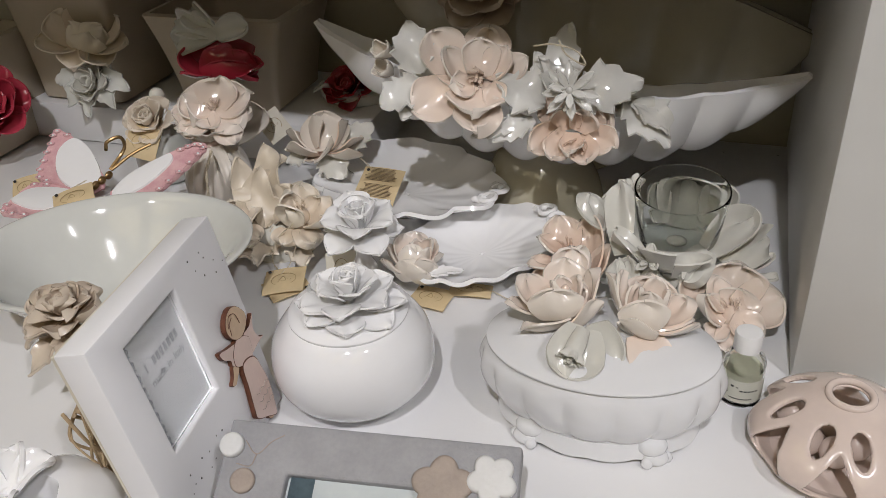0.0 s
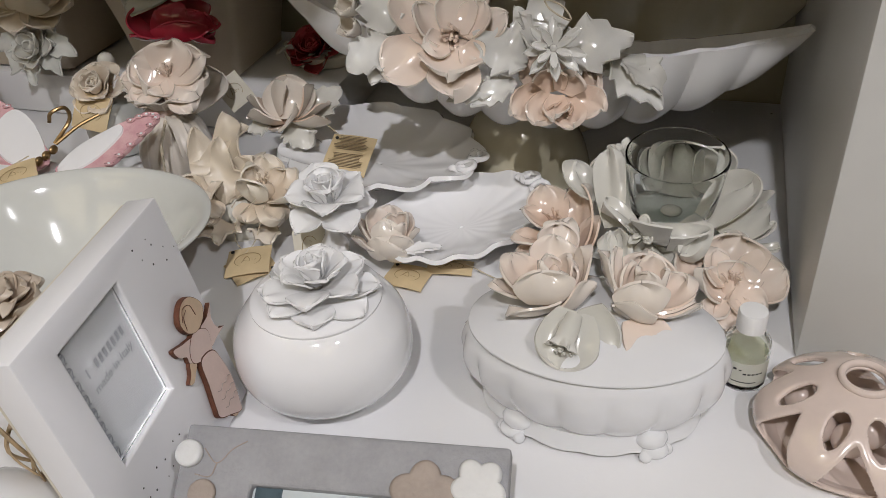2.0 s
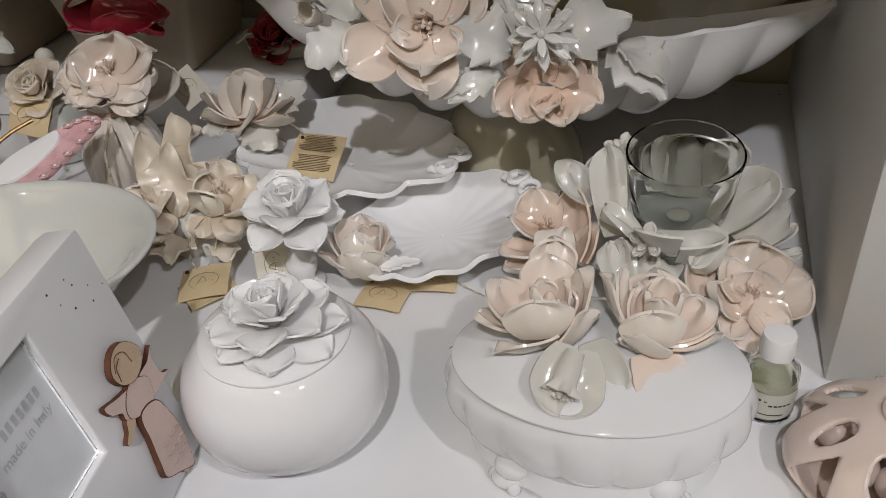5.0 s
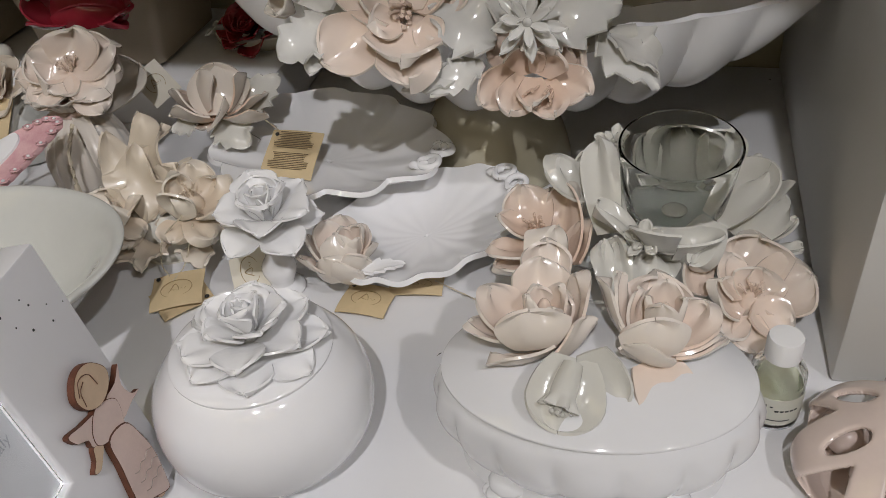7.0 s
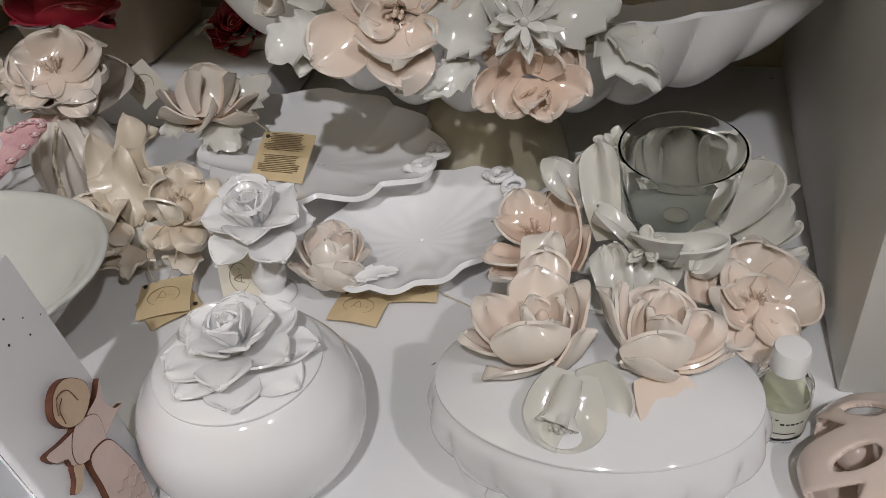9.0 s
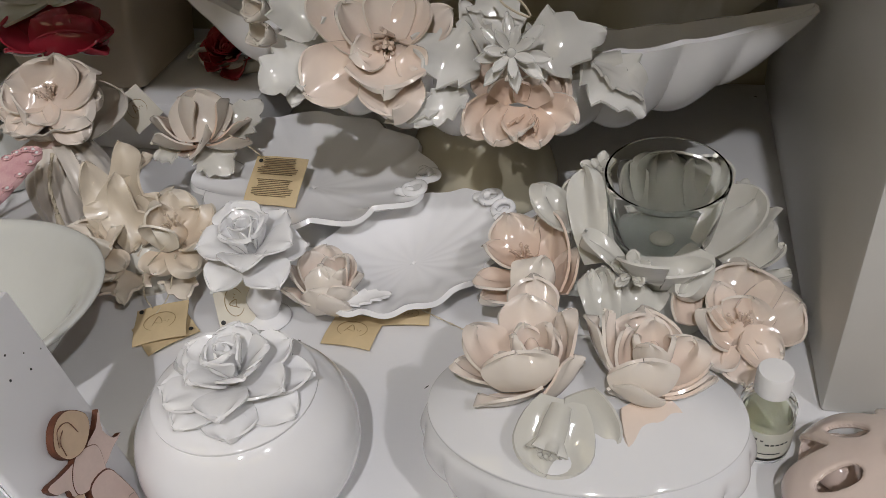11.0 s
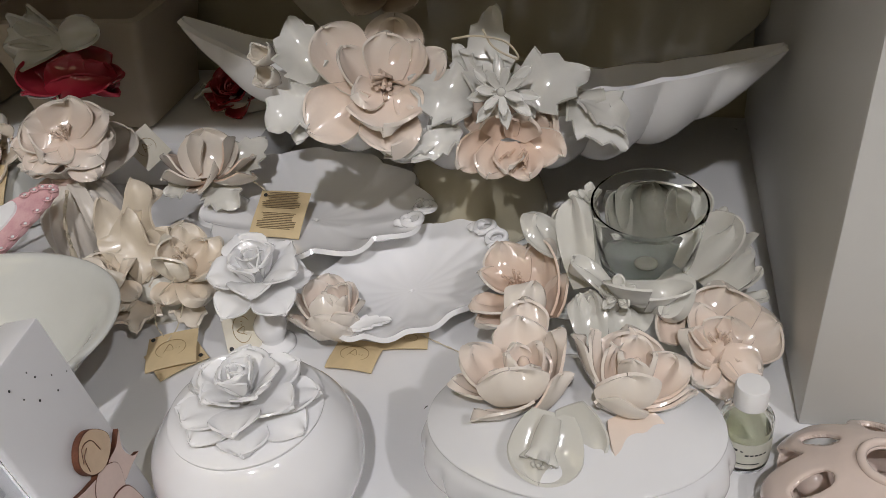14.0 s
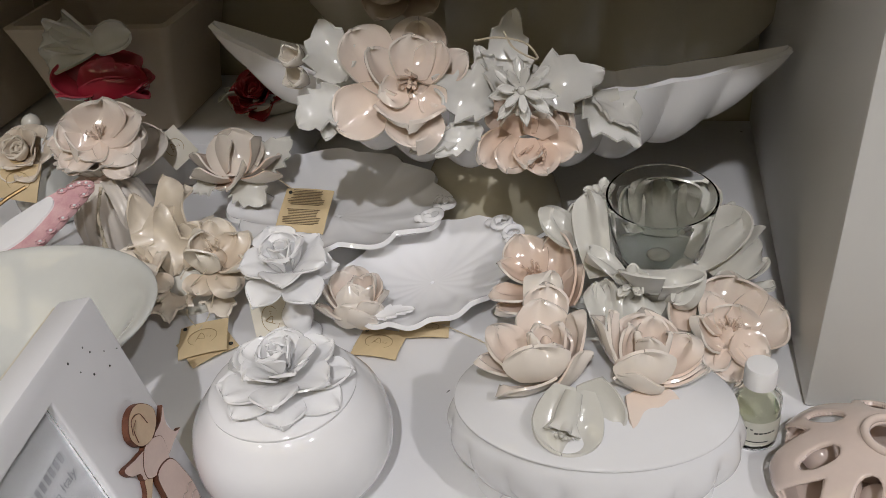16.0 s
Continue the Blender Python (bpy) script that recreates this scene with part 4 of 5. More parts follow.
# ---- leaf tray with a peach lotus ----
TRAY = pose(-0.068, 0.121, 0, 0, 0, -10)
tray = thing("leaf_tray", "white porcelain leaf-shaped tray with scrolled handle", "tray", TRAY)
def dish_surface(a_, b_, low, high, waves, amp, sharp, handle=0.0, ribs=14, back=0.0):
    def f(u, v):
        a = 2 * math.pi * v
        wob = 1 + amp * abs(math.sin(waves * a / 2)) ** sharp - amp * 0.5 + 0.03 * math.sin(3 * a + 1)
        ext = 1 + handle * math.exp(-(((a + math.pi) % (2 * math.pi) - math.pi) / 0.34) ** 2)
        r = u * (1 + (wob * ext - 1) * u * u)
        z = low + (high - low + back * max(0.0, math.sin(a - 0.3))) * u ** 2.6 + 0.0016 * math.sin(ribs * a) * u ** 2 * (1 - u) * 0.7 + 0.0012 * math.sin(waves * a + 0.7) * u ** 6
        return (a_ * r * math.cos(a), b_ * r * math.sin(a), z)
    return f
def pierced(f, nu, nv, th, holes):
    """A round dish with holes (u, v, du, dv) cut through it."""
    v, faces, uv = sheet(f, nu, nv, th, True)
    keep, edge = [], []
    n_quads = (nu - 1) * nv
    cut = set()
    for i in range(nu - 1):
        for j in range(nv):
            uu, vv = (i + 0.5) / (nu - 1), (j + 0.5) / nv
            for hu, hv, du, dv in holes:
                d = (vv - hv + 0.5) % 1 - 0.5
                if ((uu - hu) / du) ** 2 + (d / dv) ** 2 < 1:
                    cut.add((i, j))
    out = []
    for i in range(nu - 1):
        for j in range(nv):
            k = 2 * (i * nv + j)
            if (i, j) not in cut:
                out += [faces[k], faces[k + 1]]
            else:
                N = nu * nv
                q = lambda ii, jj, s: s * N + ii * nv + jj % nv
                for di, dj, p, r in ((-1, 0, (i, j), (i, j + 1)), (1, 0, (i + 1, j + 1), (i + 1, j)), (0, -1, (i + 1, j), (i, j)), (0, 1, (i, j + 1), (i + 1, j + 1))):
                    if (i + di, (j + dj) % nv) not in cut:
                        out.append((q(*p, 0), q(*r, 0), q(*r, 1), q(*p, 1)))
    out += faces[2 * n_quads:]
    return v, out, uv
part("dish", pierced(dish_surface(0.076, 0.061, 0.0200, 0.0365, 11, 0.10, 1.0, 0.04, 16, 0.003), 40, 240, 0.003, []), WHITE, tray)
part("foot_ring", lathe([(0.030, 0.0), (0.034, 0.0), (0.033, 0.010), (0.037, 0.0195), (0.028, 0.0195)], 40), WHITE, tray)
def scroll_handle(parent, m, size, material):
    """Two open loops between a rolled lip, as on the end of a shell dish."""
    def loop(cx, cy, r, a0, a1, tw, k=0.8):
        return tube([(cx + r * math.cos(radians(a0 + (a1 - a0) * q / 10)), cy + k * r * math.sin(radians(a0 + (a1 - a0) * q / 10)), 0.0006 * math.sin(q)) for q in range(11)], tw, 10)
    s = size
    part("scroll_handle", join(loop(0, 0.52 * s, 0.50 * s, -150, 210, 0.15 * s), loop(0, -0.52 * s, 0.50 * s, -210, 150, 0.15 * s), loop(-0.7 * s, 0.0, 1.15 * s, 50, 90, 0.18 * s), loop(-0.7 * s, 0.0, 1.15 * s, -90, -50, 0.18 * s)), material, parent, "", m)


inv_t = TRAY.inverted()
scroll_handle(tray, inv_t @ pose(0.0065, 0.1110, 0.0365, 4, -12, -24), 0.0135, WHITE)
bloom(tray, inv_t, (-0.141, 0.127, 0.058), [
    ((5, -10, -4), (0, 10, 18), 24, (-0.2, 0.9, -0.4), 26),
    ((-4, -8, -6), (-12, 9, 16), 22, (0.8, 0.6, -0.2), 26),
    ((8, -6, -7), (14, 16, 12), 22, (-0.8, -0.4, 0.5), 26),
    ((-3, -9, -7), (-26, -3, 9), 20, (0.5, 0.5, 0.7), 30),
    ((3, -12, -7), (-24, -15, -1), 19, (0.2, 0.6, 0.8), 28),
    ((9, -5, -7), (29, 11, 3), 19, (-0.5, 0.1, 0.9), 30),
    ((7, -11, -4), (3, -23, -5), 32, (-0.1, 0.8, 0.6), 30),
    ((10, -10, -7), (36, -4, -6), 17, (-0.3, 0.4, 0.8), 28),
], PEACH_DEEP, PEACH_PALE, 61, "lotus", "dusky peach lotus with glossy petals", base=0.012, wide=1.5, cup=0.45, point=0.02, ruffle=0.06)
spray(tray, inv_t, (-0.135, 0.127, 0.054), [
    ((11, 3, -1), (30, 21, 12), 24, (0.4, -0.5, 0.8), 14),
    ((-1, -9, -4), (18, -17, -18), 27, (0.2, -0.5, 0.9), 14),
    ((-17, -9, -6), (-32, -17, -10), 18, (-0.0, -0.4, 0.9), 14),
], GREEN_PETAL, 610, ruffle=0.12)
part("flower_stalk", tube([tuple(inv_t @ Vector(p)) for p in ((-0.122, 0.128, 0.024), (-0.134, 0.128, 0.034), (-0.140, 0.128, 0.050))], 0.007, 10, 0.8), WHITE, tray)
tag_card(-0.0865, 0.1085, 0.0330, 0.05, -0.40, 0.92, -6, 0.034, 0.036, "text", [(-0.0975, 0.1190, 0.0440), (-0.108, 0.122, 0.050), (-0.120, 0.118, 0.062)], label="kraft paper tag printed with small text, lying on the tray")

# ---- shell dish with a peach lotus ----
SHELL = pose(0.010, 0.066, 0, 0, 0, 50)
shell = thing("shell_dish", "white porcelain shell-shaped dish with a peach flower", "dish", SHELL)
part("dish", pierced(dish_surface(0.066, 0.046, 0.0090, 0.0215, 15, 0.035, 1.2, 0.06, 18), 40, 240, 0.003, []), WHITE, shell)
part("foot_ring", lathe([(0.022, 0.0), (0.026, 0.0), (0.028, 0.009), (0.020, 0.009)], 40), WHITE, shell)
inv_s = SHELL.inverted()
scroll_handle(shell, inv_s @ pose(0.0515, 0.1120, 0.0240, 6, -8, 42), 0.0125, WHITE)
on_s = lambda *a: inv_s @ facing(*a)
bloom(shell, inv_s, (-0.022, 0.026, 0.027), [
    ((-8, 3, -7), (-10, 19, 8), 22, (0.2, -0.8, 0.6), 26),
    ((-8, -3, -5), (-16, 9, 11), 17, (0.6, -0.5, 0.6), 26),
    ((-2, -2, -5), (5, 13, 8), 17, (-0.2, -0.7, 0.7), 26),
    ((-9, -9, -5), (-24, -1, 10), 18, (0.8, 0.4, 0.5), 28),
    ((1, -7, -6), (14, 4, 3), 18, (-0.7, -0.0, 0.7), 28),
    ((-3, -12, -4), (-4, -3, 11), 19, (-0.2, 0.9, -0.4), 30),
    ((-9, -15, -5), (-23, -14, 4), 18, (0.3, 0.6, 0.7), 30),
    ((2, -14, -5), (12, -9, 4), 20, (-0.5, 0.8, 0.3), 30),
    ((-1, -17, -8), (-8, -16, 6), 22, (-0.0, 1.0, 0.1), 30),
    ((-1, -16, -9), (10, -16, -1), 24, (-0.2, 0.9, 0.4), 26),
], PEACH, PEACH_PALE, 62, "lotus", "peach lotus blossom", base=0.014, pistil=0.003, wide=0.9, point=0.06, ruffle=0.06)
leaf(shell, on_s(-0.012, 0.014, 0.0225, 0.1, -0.1, 0.95, -15), 0.024, 0.011, WHITE_PETAL, 9, "leaf", start=8, bend=-10, cup=0.3)

# ---- white rose knob on a turned foot ----
wr = thing("rose_place_holder", "white porcelain rose on a small turned foot", "ornament", pose(-0.063, 0.020, 0))
part("foot", lathe(smooth_profile([(0.010, 0.0), (0.0125, 0.001), (0.012, 0.003), (0.007, 0.006), (0.009, 0.012), (0.0095, 0.018), (0.0055, 0.026), (0.005, 0.038), (0.009, 0.048)], 30), 32), WHITE, wr)
flower(wr, facing(0, 0, 0.046, 0.05, -0.10, 0.98, 0), [
    (5, 0.027, 0.024, 24, -10, 0.20, 0, 0.003, -0.001, 1.0), (5, 0.027, 0.026, 56, 6, 0.25, 36, 0.003, 0.002, 1.0), (4, 0.021, 0.022, 78, 52, 0.6, 10, 0.003, 0.004, 0.7), (3, 0.018, 0.018, 86, 84, 1.0, 30, 0.002, 0.006, 0.5)], WHITE_PETAL, 63, "rose", "white rose with folded pointed petals")

# ---- beige cluster: a lily between two roses ----
bc = thing("flower_ornament", "beige glazed porcelain lily and roses ornament", "ornament", pose(-0.148, 0.052, 0))
part("base", lathe(smooth_profile([(0.022, 0.0), (0.020, 0.001), (0.018, 0.010), (0.014, 0.022), (0.006, 0.03)], 16), 24), CREAM, bc)
inv_b = pose(-0.148, 0.052, 0).inverted()
bloom(bc, inv_b, (-0.123, 0.046, 0.042), [
    ((-2, -1, -11), (-7, 18, 10), 27, (0.2, -0.8, 0.5), 34),
    ((-4, -6, -9), (-13, 9, 9), 19, (0.8, -0.4, 0.4), 30),
    ((4, -4, -10), (12, 14, 4), 23, (-0.3, -0.7, 0.6), 34),
    ((3, -13, -8), (-3, -10, 5), 23, (0.2, 1.0, 0.1), 34),
    ((7, -10, -9), (22, -3, -5), 19, (-0.3, 0.3, 0.9), 28),
    ((3, -10, -11), (18, -19, -17), 21, (-0.1, 0.2, 1.0), -14),
    ((-6, -11, -12), (-5, -23, -18), 19, (0.1, 0.1, 1.0), -16),
], BEIGE_PETAL, BEIGE_PALE, 72, "rose", "beige rose", base=0.014, stamens=8, ruffle=0.2)
bloom(bc, inv_b, (-0.167, 0.034, 0.035), [
    ((-5, -2, -7), (-15, 11, 7), 23, (0.5, -0.7, 0.6), 32),
    ((-3, -7, -5), (-20, 1, 8), 18, (0.7, -0.2, 0.6), 30),
    ((1, -5, -6), (7, 9, 5), 22, (-0.6, -0.5, 0.6), 30),
    ((2, -12, -4), (2, -7, 9), 20, (-0.2, 1.0, -0.2), 34),
    ((3, -9, -7), (13, -16, -13), 20, (-0.1, 0.2, 1.0), -16),
    ((-3, -11, -6), (-10, -20, -10), 16, (0.2, 0.2, 0.9), -16),
    ((5, -5, -5), (18, -8, -10), 16, (-0.1, 0.1, 1.0), -14),
], BEIGE_PETAL, BEIGE_PALE, 73, "rose", "beige rose", base=0.014, stamens=4, ruffle=0.2)
spray(bc, inv_b, (-0.160, 0.066, 0.046), [
    ((7, -23, -26), (-4, 16, 24), 39, (0.0, -0.8, 0.5), 14),
    ((3, -21, -24), (-27, 6, 17), 29, (0.6, -0.6, 0.5), -16),
    ((5, -17, -26), (3, 22, 15), 28, (-0.5, -0.7, 0.5), 18),
    ((9, -27, -21), (-1, -8, 18), 22, (0.2, -0.8, 0.6), -24),
    ((4, -16, -24), (24, -6, 6), 26, (-0.1, -0.7, 0.7), 12),
    ((-8, -10, -20), (-22, 4, 4), 24, (0.1, -0.7, 0.7), 14)], LILY, 710, "lily_petal", ruffle=0.30, teeth=2)
part("stalk", tube([tuple(inv_b @ Vector(p)) for p in ((-0.152, 0.056, 0.010), (-0.156, 0.060, 0.030), (-0.160, 0.066, 0.060))], 0.008, 10, 0.6), LILY, bc)
for x, y, z, sp in ((0.004, -0.024, 0.008, 270), (0.030, -0.018, 0.006, 310), (-0.030, -0.006, 0.008, 190), (-0.012, -0.030, 0.006, 240), (0.030, 0.010, 0.02, 30)):
    leaf(bc, pose(x * 0.7, y * 0.7, z + 0.004, 0, 0, sp), 0.026, 0.024, BEIGE_PETAL, int(sp), "leaf", start=25, bend=-25, ruffle=0.22)

# ---- tags on the shelf ----
tag_card(-0.119, 0.002, 0.0072, -0.05, -0.18, 0.97, 35, 0.030, 0.026, "oval", [(-0.128, 0.011, 0.009), (-0.136, 0.018, 0.012), (-0.134, 0.024, 0.026), (-0.120, 0.028, 0.040)])
tag_card(-0.117, 0.001, 0.0030, 0.0, 0.0, 1, 48, 0.030, 0.026, "oval")
tag_card(-0.012, 0.014, 0.0026, 0.0, -0.02, 1, -4, 0.028, 0.024, "oval")
tag_card(0.012, 0.030, 0.0022, 0.0, -0.02, 1, 8, 0.030, 0.016, "oval", [(0.022, 0.034, 0.004), (0.036, 0.029, 0.002), (0.050, 0.022, 0.002), (0.062, 0.012, 0.003)])
tag_card(-0.080, 0.018, 0.0130, 0.25, -0.75, 0.6, 95, 0.026, 0.022, "oval", material=CARD, label="cream card tag leaning on a small foot")
part("cord", tube([(-0.124, 0.007, 0.009), (-0.122, 0.020, 0.012), (-0.116, 0.030, 0.034)], 0.0004, 6), STRING, tagged(thing("loose_cord", "thin cream cord hanging from the ornament", "cord")))

# ---- pale oval bowl with a dark rose on its rim ----
BOWL = pose(-0.209, -0.058, 0, 0, 0, 22)
bowl = thing("oval_bowl", "large pale green porcelain oval bowl, empty", "bowl", BOWL)
part("bowl", lathe(smooth_profile([(0.35, 0.0), (0.42, 0.001), (0.46, 0.008), (0.74, 0.032), (0.94, 0.052), (1.03, 0.058), (1.035, 0.0605), (0.985, 0.060), (0.90, 0.054), (0.70, 0.034), (0.42, 0.014), (0.01, 0.011)], 48), 96, 0.091, 0.071), CELADON, bowl)
flower(bowl, BOWL.inverted() @ facing(-0.184, -0.130, 0.060, 0.0, -0.15, 0.98, 0), rose_layers(0.021), DULL_PETAL, 81, "rose", "dull grey-beige rose on the rim", stamens=6, ruffle=0.2)
for sp, z in ((150, 0), (200, -0.004), (250, -0.006), (300, -0.004)):
    leaf(bowl, BOWL.inverted() @ pose(-0.182, -0.130, 0.058 + z, 0, 0, sp), 0.034, 0.020, DULL_PETAL, sp, "leaf", start=-10, bend=-50, ruffle=0.2)

# ---- white picture frame with an angel cut-out ----
A0, U0, V0 = Vector((-0.0895, -0.1055, 0.1262)), Vector((0.0155, -0.119, 0.001)).normalized(), Vector((0.0236, 0.0, -0.1235)).normalized()
N0 = V0.cross(U0).normalized()
if N0.x < 0:
    N0 = -N0
FW, FH, FT = 0.120, 0.1262, 0.016
FM = Matrix((( *(-U0),), (*(-V0),), (*N0,))).transposed().to_4x4()
FM.translation = A0 + U0 * FW / 2 + V0 * FH / 2
wf = thing("picture_frame", "white lacquered picture frame with wooden angel, standing", "picture frame", FM)
def ring_frame(w, h, t, ox0, ox1, oy0, oy1, bevel=0.0012, front=0.0):
    """A flat frame w x h with one opening; its face lies at z = front, its back at front - t."""
    bm = bmesh.new()
    o = [(-w / 2, -h / 2), (w / 2, -h / 2), (w / 2, h / 2), (-w / 2, h / 2)]
    i = [(ox0, oy0), (ox1, oy0), (ox1, oy1), (ox0, oy1)]
    vo = [[bm.verts.new((x, y, z)) for x, y in o] for z in (front, front - t)]
    vi = [[bm.verts.new((x, y, z)) for x, y in i] for z in (front, front - t)]
    for k in range(4):
        l = (k + 1) % 4
        bm.faces.new((vo[0][k], vo[0][l], vi[0][l], vi[0][k]))
        bm.faces.new((vo[1][l], vo[1][k], vi[1][k], vi[1][l]))
        bm.faces.new((vo[0][l], vo[0][k], vo[1][k], vo[1][l]))
        bm.faces.new((vi[0][k], vi[0][l], vi[1][l], vi[1][k]))
    bmesh.ops.recalc_face_normals(bm, faces=bm.faces[:])
    edges = [e for e in bm.edges if len(e.link_faces) == 2 and e.calc_face_angle() > 1.0]
    bmesh.ops.bevel(bm, geom=edges, offset=bevel, segments=2, affect="EDGES", profile=0.5)
    return bm
OX0, OX1, OY0, OY1 = 0.060 - 0.098, 0.060 - 0.050, 0.0631 - 0.0765, 0.0631 - 0.014
part("surround", ring_frame(FW, FH, FT, OX0, OX1, OY0, OY1), WHITE_PAINT, wf, "white lacquered surround")
part("backing", box(FW - 0.003, FH - 0.003, 0.002), CARD, wf, "", pose(0, 0, -FT - 0.0015))
ins = part("insert_sheet", box(OX1 - OX0 - 0.0006, OY1 - OY0 - 0.0006, 0.001), MATPAPER, wf, "grey printed paper behind glass", pose((OX0 + OX1) / 2, (OY0 + OY1) / 2, -0.0058))
def text_mesh(s, size):
    cu = bpy.data.curves.new("text", "FONT")
    cu.body, cu.size, cu.align_x, cu.align_y = s, size, "CENTER", "CENTER"
    cu.extrude = 0.00004
    ob = bpy.data.objects.new("text", cu)
    scene.collection.objects.link(ob)
    bpy.context.view_layer.update()
    me = bpy.data.meshes.new_from_object(ob.evaluated_get(bpy.context.evaluated_depsgraph_get()))
    bpy.data.objects.remove(ob)
    return me
me = text_mesh("made in Italy", 0.0062)
me.materials.append(GREY_INK)
txt = new("printed_words", me)
txt.parent = ins
txt.matrix_local = pose(0.003, 0.0015, 0.0009)
for k, w in enumerate((1, 0, 2, 2, 2, 2, 2, 2, 2)):
    if w:
        part("brand_bar", box(0.0011 * w, 0.0046, 0.0001), GREY_INK, ins, "", pose(-0.012 + 0.0036 * k, 0.0105, 0.0009))
zig = []
for k in range(8):
    y = 0.0290 - 0.0075 * k
    zig.append(tube([(-0.0235, y, 0.0006), (-0.0180, y - 0.0025, 0.0006), (-0.0225, y - 0.0045, 0.0006), (-0.0180, y - 0.0070, 0.0006)], 0.00034, 5))
    zig.append(tube([(-0.0232, y - 0.0035, 0.0006), (-0.0180, y - 0.0030, 0.0006), (-0.0195, y - 0.0070, 0.0006)], 0.00030, 5))
part("line_pattern", join(*zig), GREY_INK, ins)
pane = part("pane", box(OX1 - OX0 - 0.0004, OY1 - OY0 - 0.0004, 0.0009), CLEAR, wf, "", pose((OX0 + OX1) / 2, (OY0 + OY1) / 2, -0.0038))
pane.visible_shadow = False
rng = random.Random(77)
for k, (u, v) in enumerate(((0.0322, 0.0094), (0.0207, 0.0109), (0.0112, 0.0211), (0.0129, 0.0278), (0.0232, 0.0232), (0.0290, 0.0169), (0.0036, 0.0262), (0.0185, 0.0152), (0.0616, 0.0954), (0.0674, 0.0939), (0.0664, 0.1003), (0.0772, 0.0955), (0.0841, 0.0933), (0.0748, 0.1025), (0.0803, 0.1033), (0.0965, 0.0927), (0.0904, 0.1008), (0.0957, 0.0993), (0.0998, 0.1019))):
    r = (0.0006, 0.0004, 0.00035, 0.0005)[k % 4]
    part("dot", lathe([(r * 0.3, 0.0), (r, 0.0001), (r * 0.8, 0.00025)], 8), DOT, wf, "", pose(0.060 - u, 0.0631 - v, 0.0))


def cutout(outline, thick, z, face, parent, name):
    """A flat sawn shape: a coloured face on a burnt edge."""
    n = len(outline)
    verts = [(x, y, z) for x, y in outline] + [(x, y, z + thick) for x, y in outline]
    edge = [tuple(reversed(range(n)))] + [(i, (i + 1) % n, n + (i + 1) % n, n + i) for i in range(n)] + [tuple(range(n, 2 * n))]
    a = part(name, (verts, edge, None), BURNT, parent, "", None, False)
    cx, cy = sum(p[0] for p in outline) / n, sum(p[1] for p in outline) / n
    top = [(cx + (x - cx) * 0.97, cy + (y - cy) * 0.97, z + thick + 0.00015) for x, y in outline]
    part(name + "_face", (top, [tuple(range(n))], None), face, a, "", None, False)
    return a


def curve_shape(pts, n=5):
    """A closed smooth outline through pts."""
    out, m_ = [], len(pts)
    P = [np.array(p) for p in pts]
    for i in range(m_):
        a, b, c, d = P[i - 1], P[i], P[(i + 1) % m_], P[(i + 2) % m_]
        for s in range(n):
            t = s / n
            q = 0.5 * (2 * b + (c - a) * t + (2 * a - 5 * b + 4 * c - d) * t * t + (3 * b - a - 3 * c + d) * t ** 3)
            out.append((float(q[0]), float(q[1])))
    return out


# plain wooden doll shape glued to the frame
def at_frame(u, v):
    return (0.060 - u, 0.0631 - v)
figure = thing("angel_cutout", "flat plywood angel shape in pink and tan", "ornament", FM)
def sawn(pts, thick, z, face, name, n=5):
    return cutout(curve_shape([at_frame(*p) for p in pts], n), thick, z, face, figure, name)
sawn(((0.0346, 0.0745), (0.0301, 0.0783), (0.0341, 0.0817), (0.0385, 0.0842), (0.0419, 0.0823), (0.0379, 0.0795)), 0.0022, 0.0002, WOODTAN, "sleeve", 3)
sawn(((0.0211, 0.1182), (0.0154, 0.1197), (0.0167, 0.1238), (0.0202, 0.1243), (0.0229, 0.1213)), 0.0022, 0.0002, WOODTAN, "foot_tab", 3)
sawn(((0.0218, 0.0677), (0.0340, 0.0635), (0.0422, 0.0608), (0.0404, 0.0666), (0.0352, 0.0705), (0.0350, 0.0749), (0.0252, 0.0783), (0.0192, 0.0754)), 0.0024, 0.0003, WOODPINK, "wing", 3)
sawn(((0.0178, 0.0680), (0.0075, 0.0671), (0.0006, 0.0635), (0.0051, 0.0710), (0.0024, 0.0788), (-0.0022, 0.0809), (0.0060, 0.0809), (0.0146, 0.0816), (0.0219, 0.0781)), 0.0024, 0.0003, WOODPINK, "wing", 3)
sawn(((0.0228, 0.0651), (0.0121, 0.0716), (0.0146, 0.0816), (0.0171, 0.0828), (0.0280, 0.0798), (0.0333, 0.0755), (0.0310, 0.0692)), 0.0026, 0.0003, WOODPINK, "bodice")
sawn(((0.0276, 0.0795), (0.0154, 0.0823), (0.0117, 0.0937), (0.0106, 0.1061), (0.0134, 0.1207), (0.0157, 0.1249), (0.0245, 0.1194), (0.0336, 0.1129), (0.0334, 0.1063), (0.0305, 0.0927)), 0.0028, 0.0004, WOODPINK, "dress")
sawn(((0.0132, 0.0502), (0.0079, 0.0582), (0.0108, 0.0641), (0.0194, 0.0665), (0.0273, 0.0625), (0.0300, 0.0550), (0.0257, 0.0491), (0.0195, 0.0474)), 0.0030, 0.0005, WOODTAN, "head")
def drawn(*rows):
    return join(*[tube([(*at_frame(*p), 0.0) for p in r], 0.0002, 4) for r in rows])
part("wavy_line", drawn(*[[(0.0300 - 0.0030 * k, 0.1020 + 0.0055 * r + 0.0014 * (k % 2)) for k in range(6)] for r in range(3)]), TAUPE_PLASTER, figure, "", pose(0.0025, 0.0015, 0.0042))
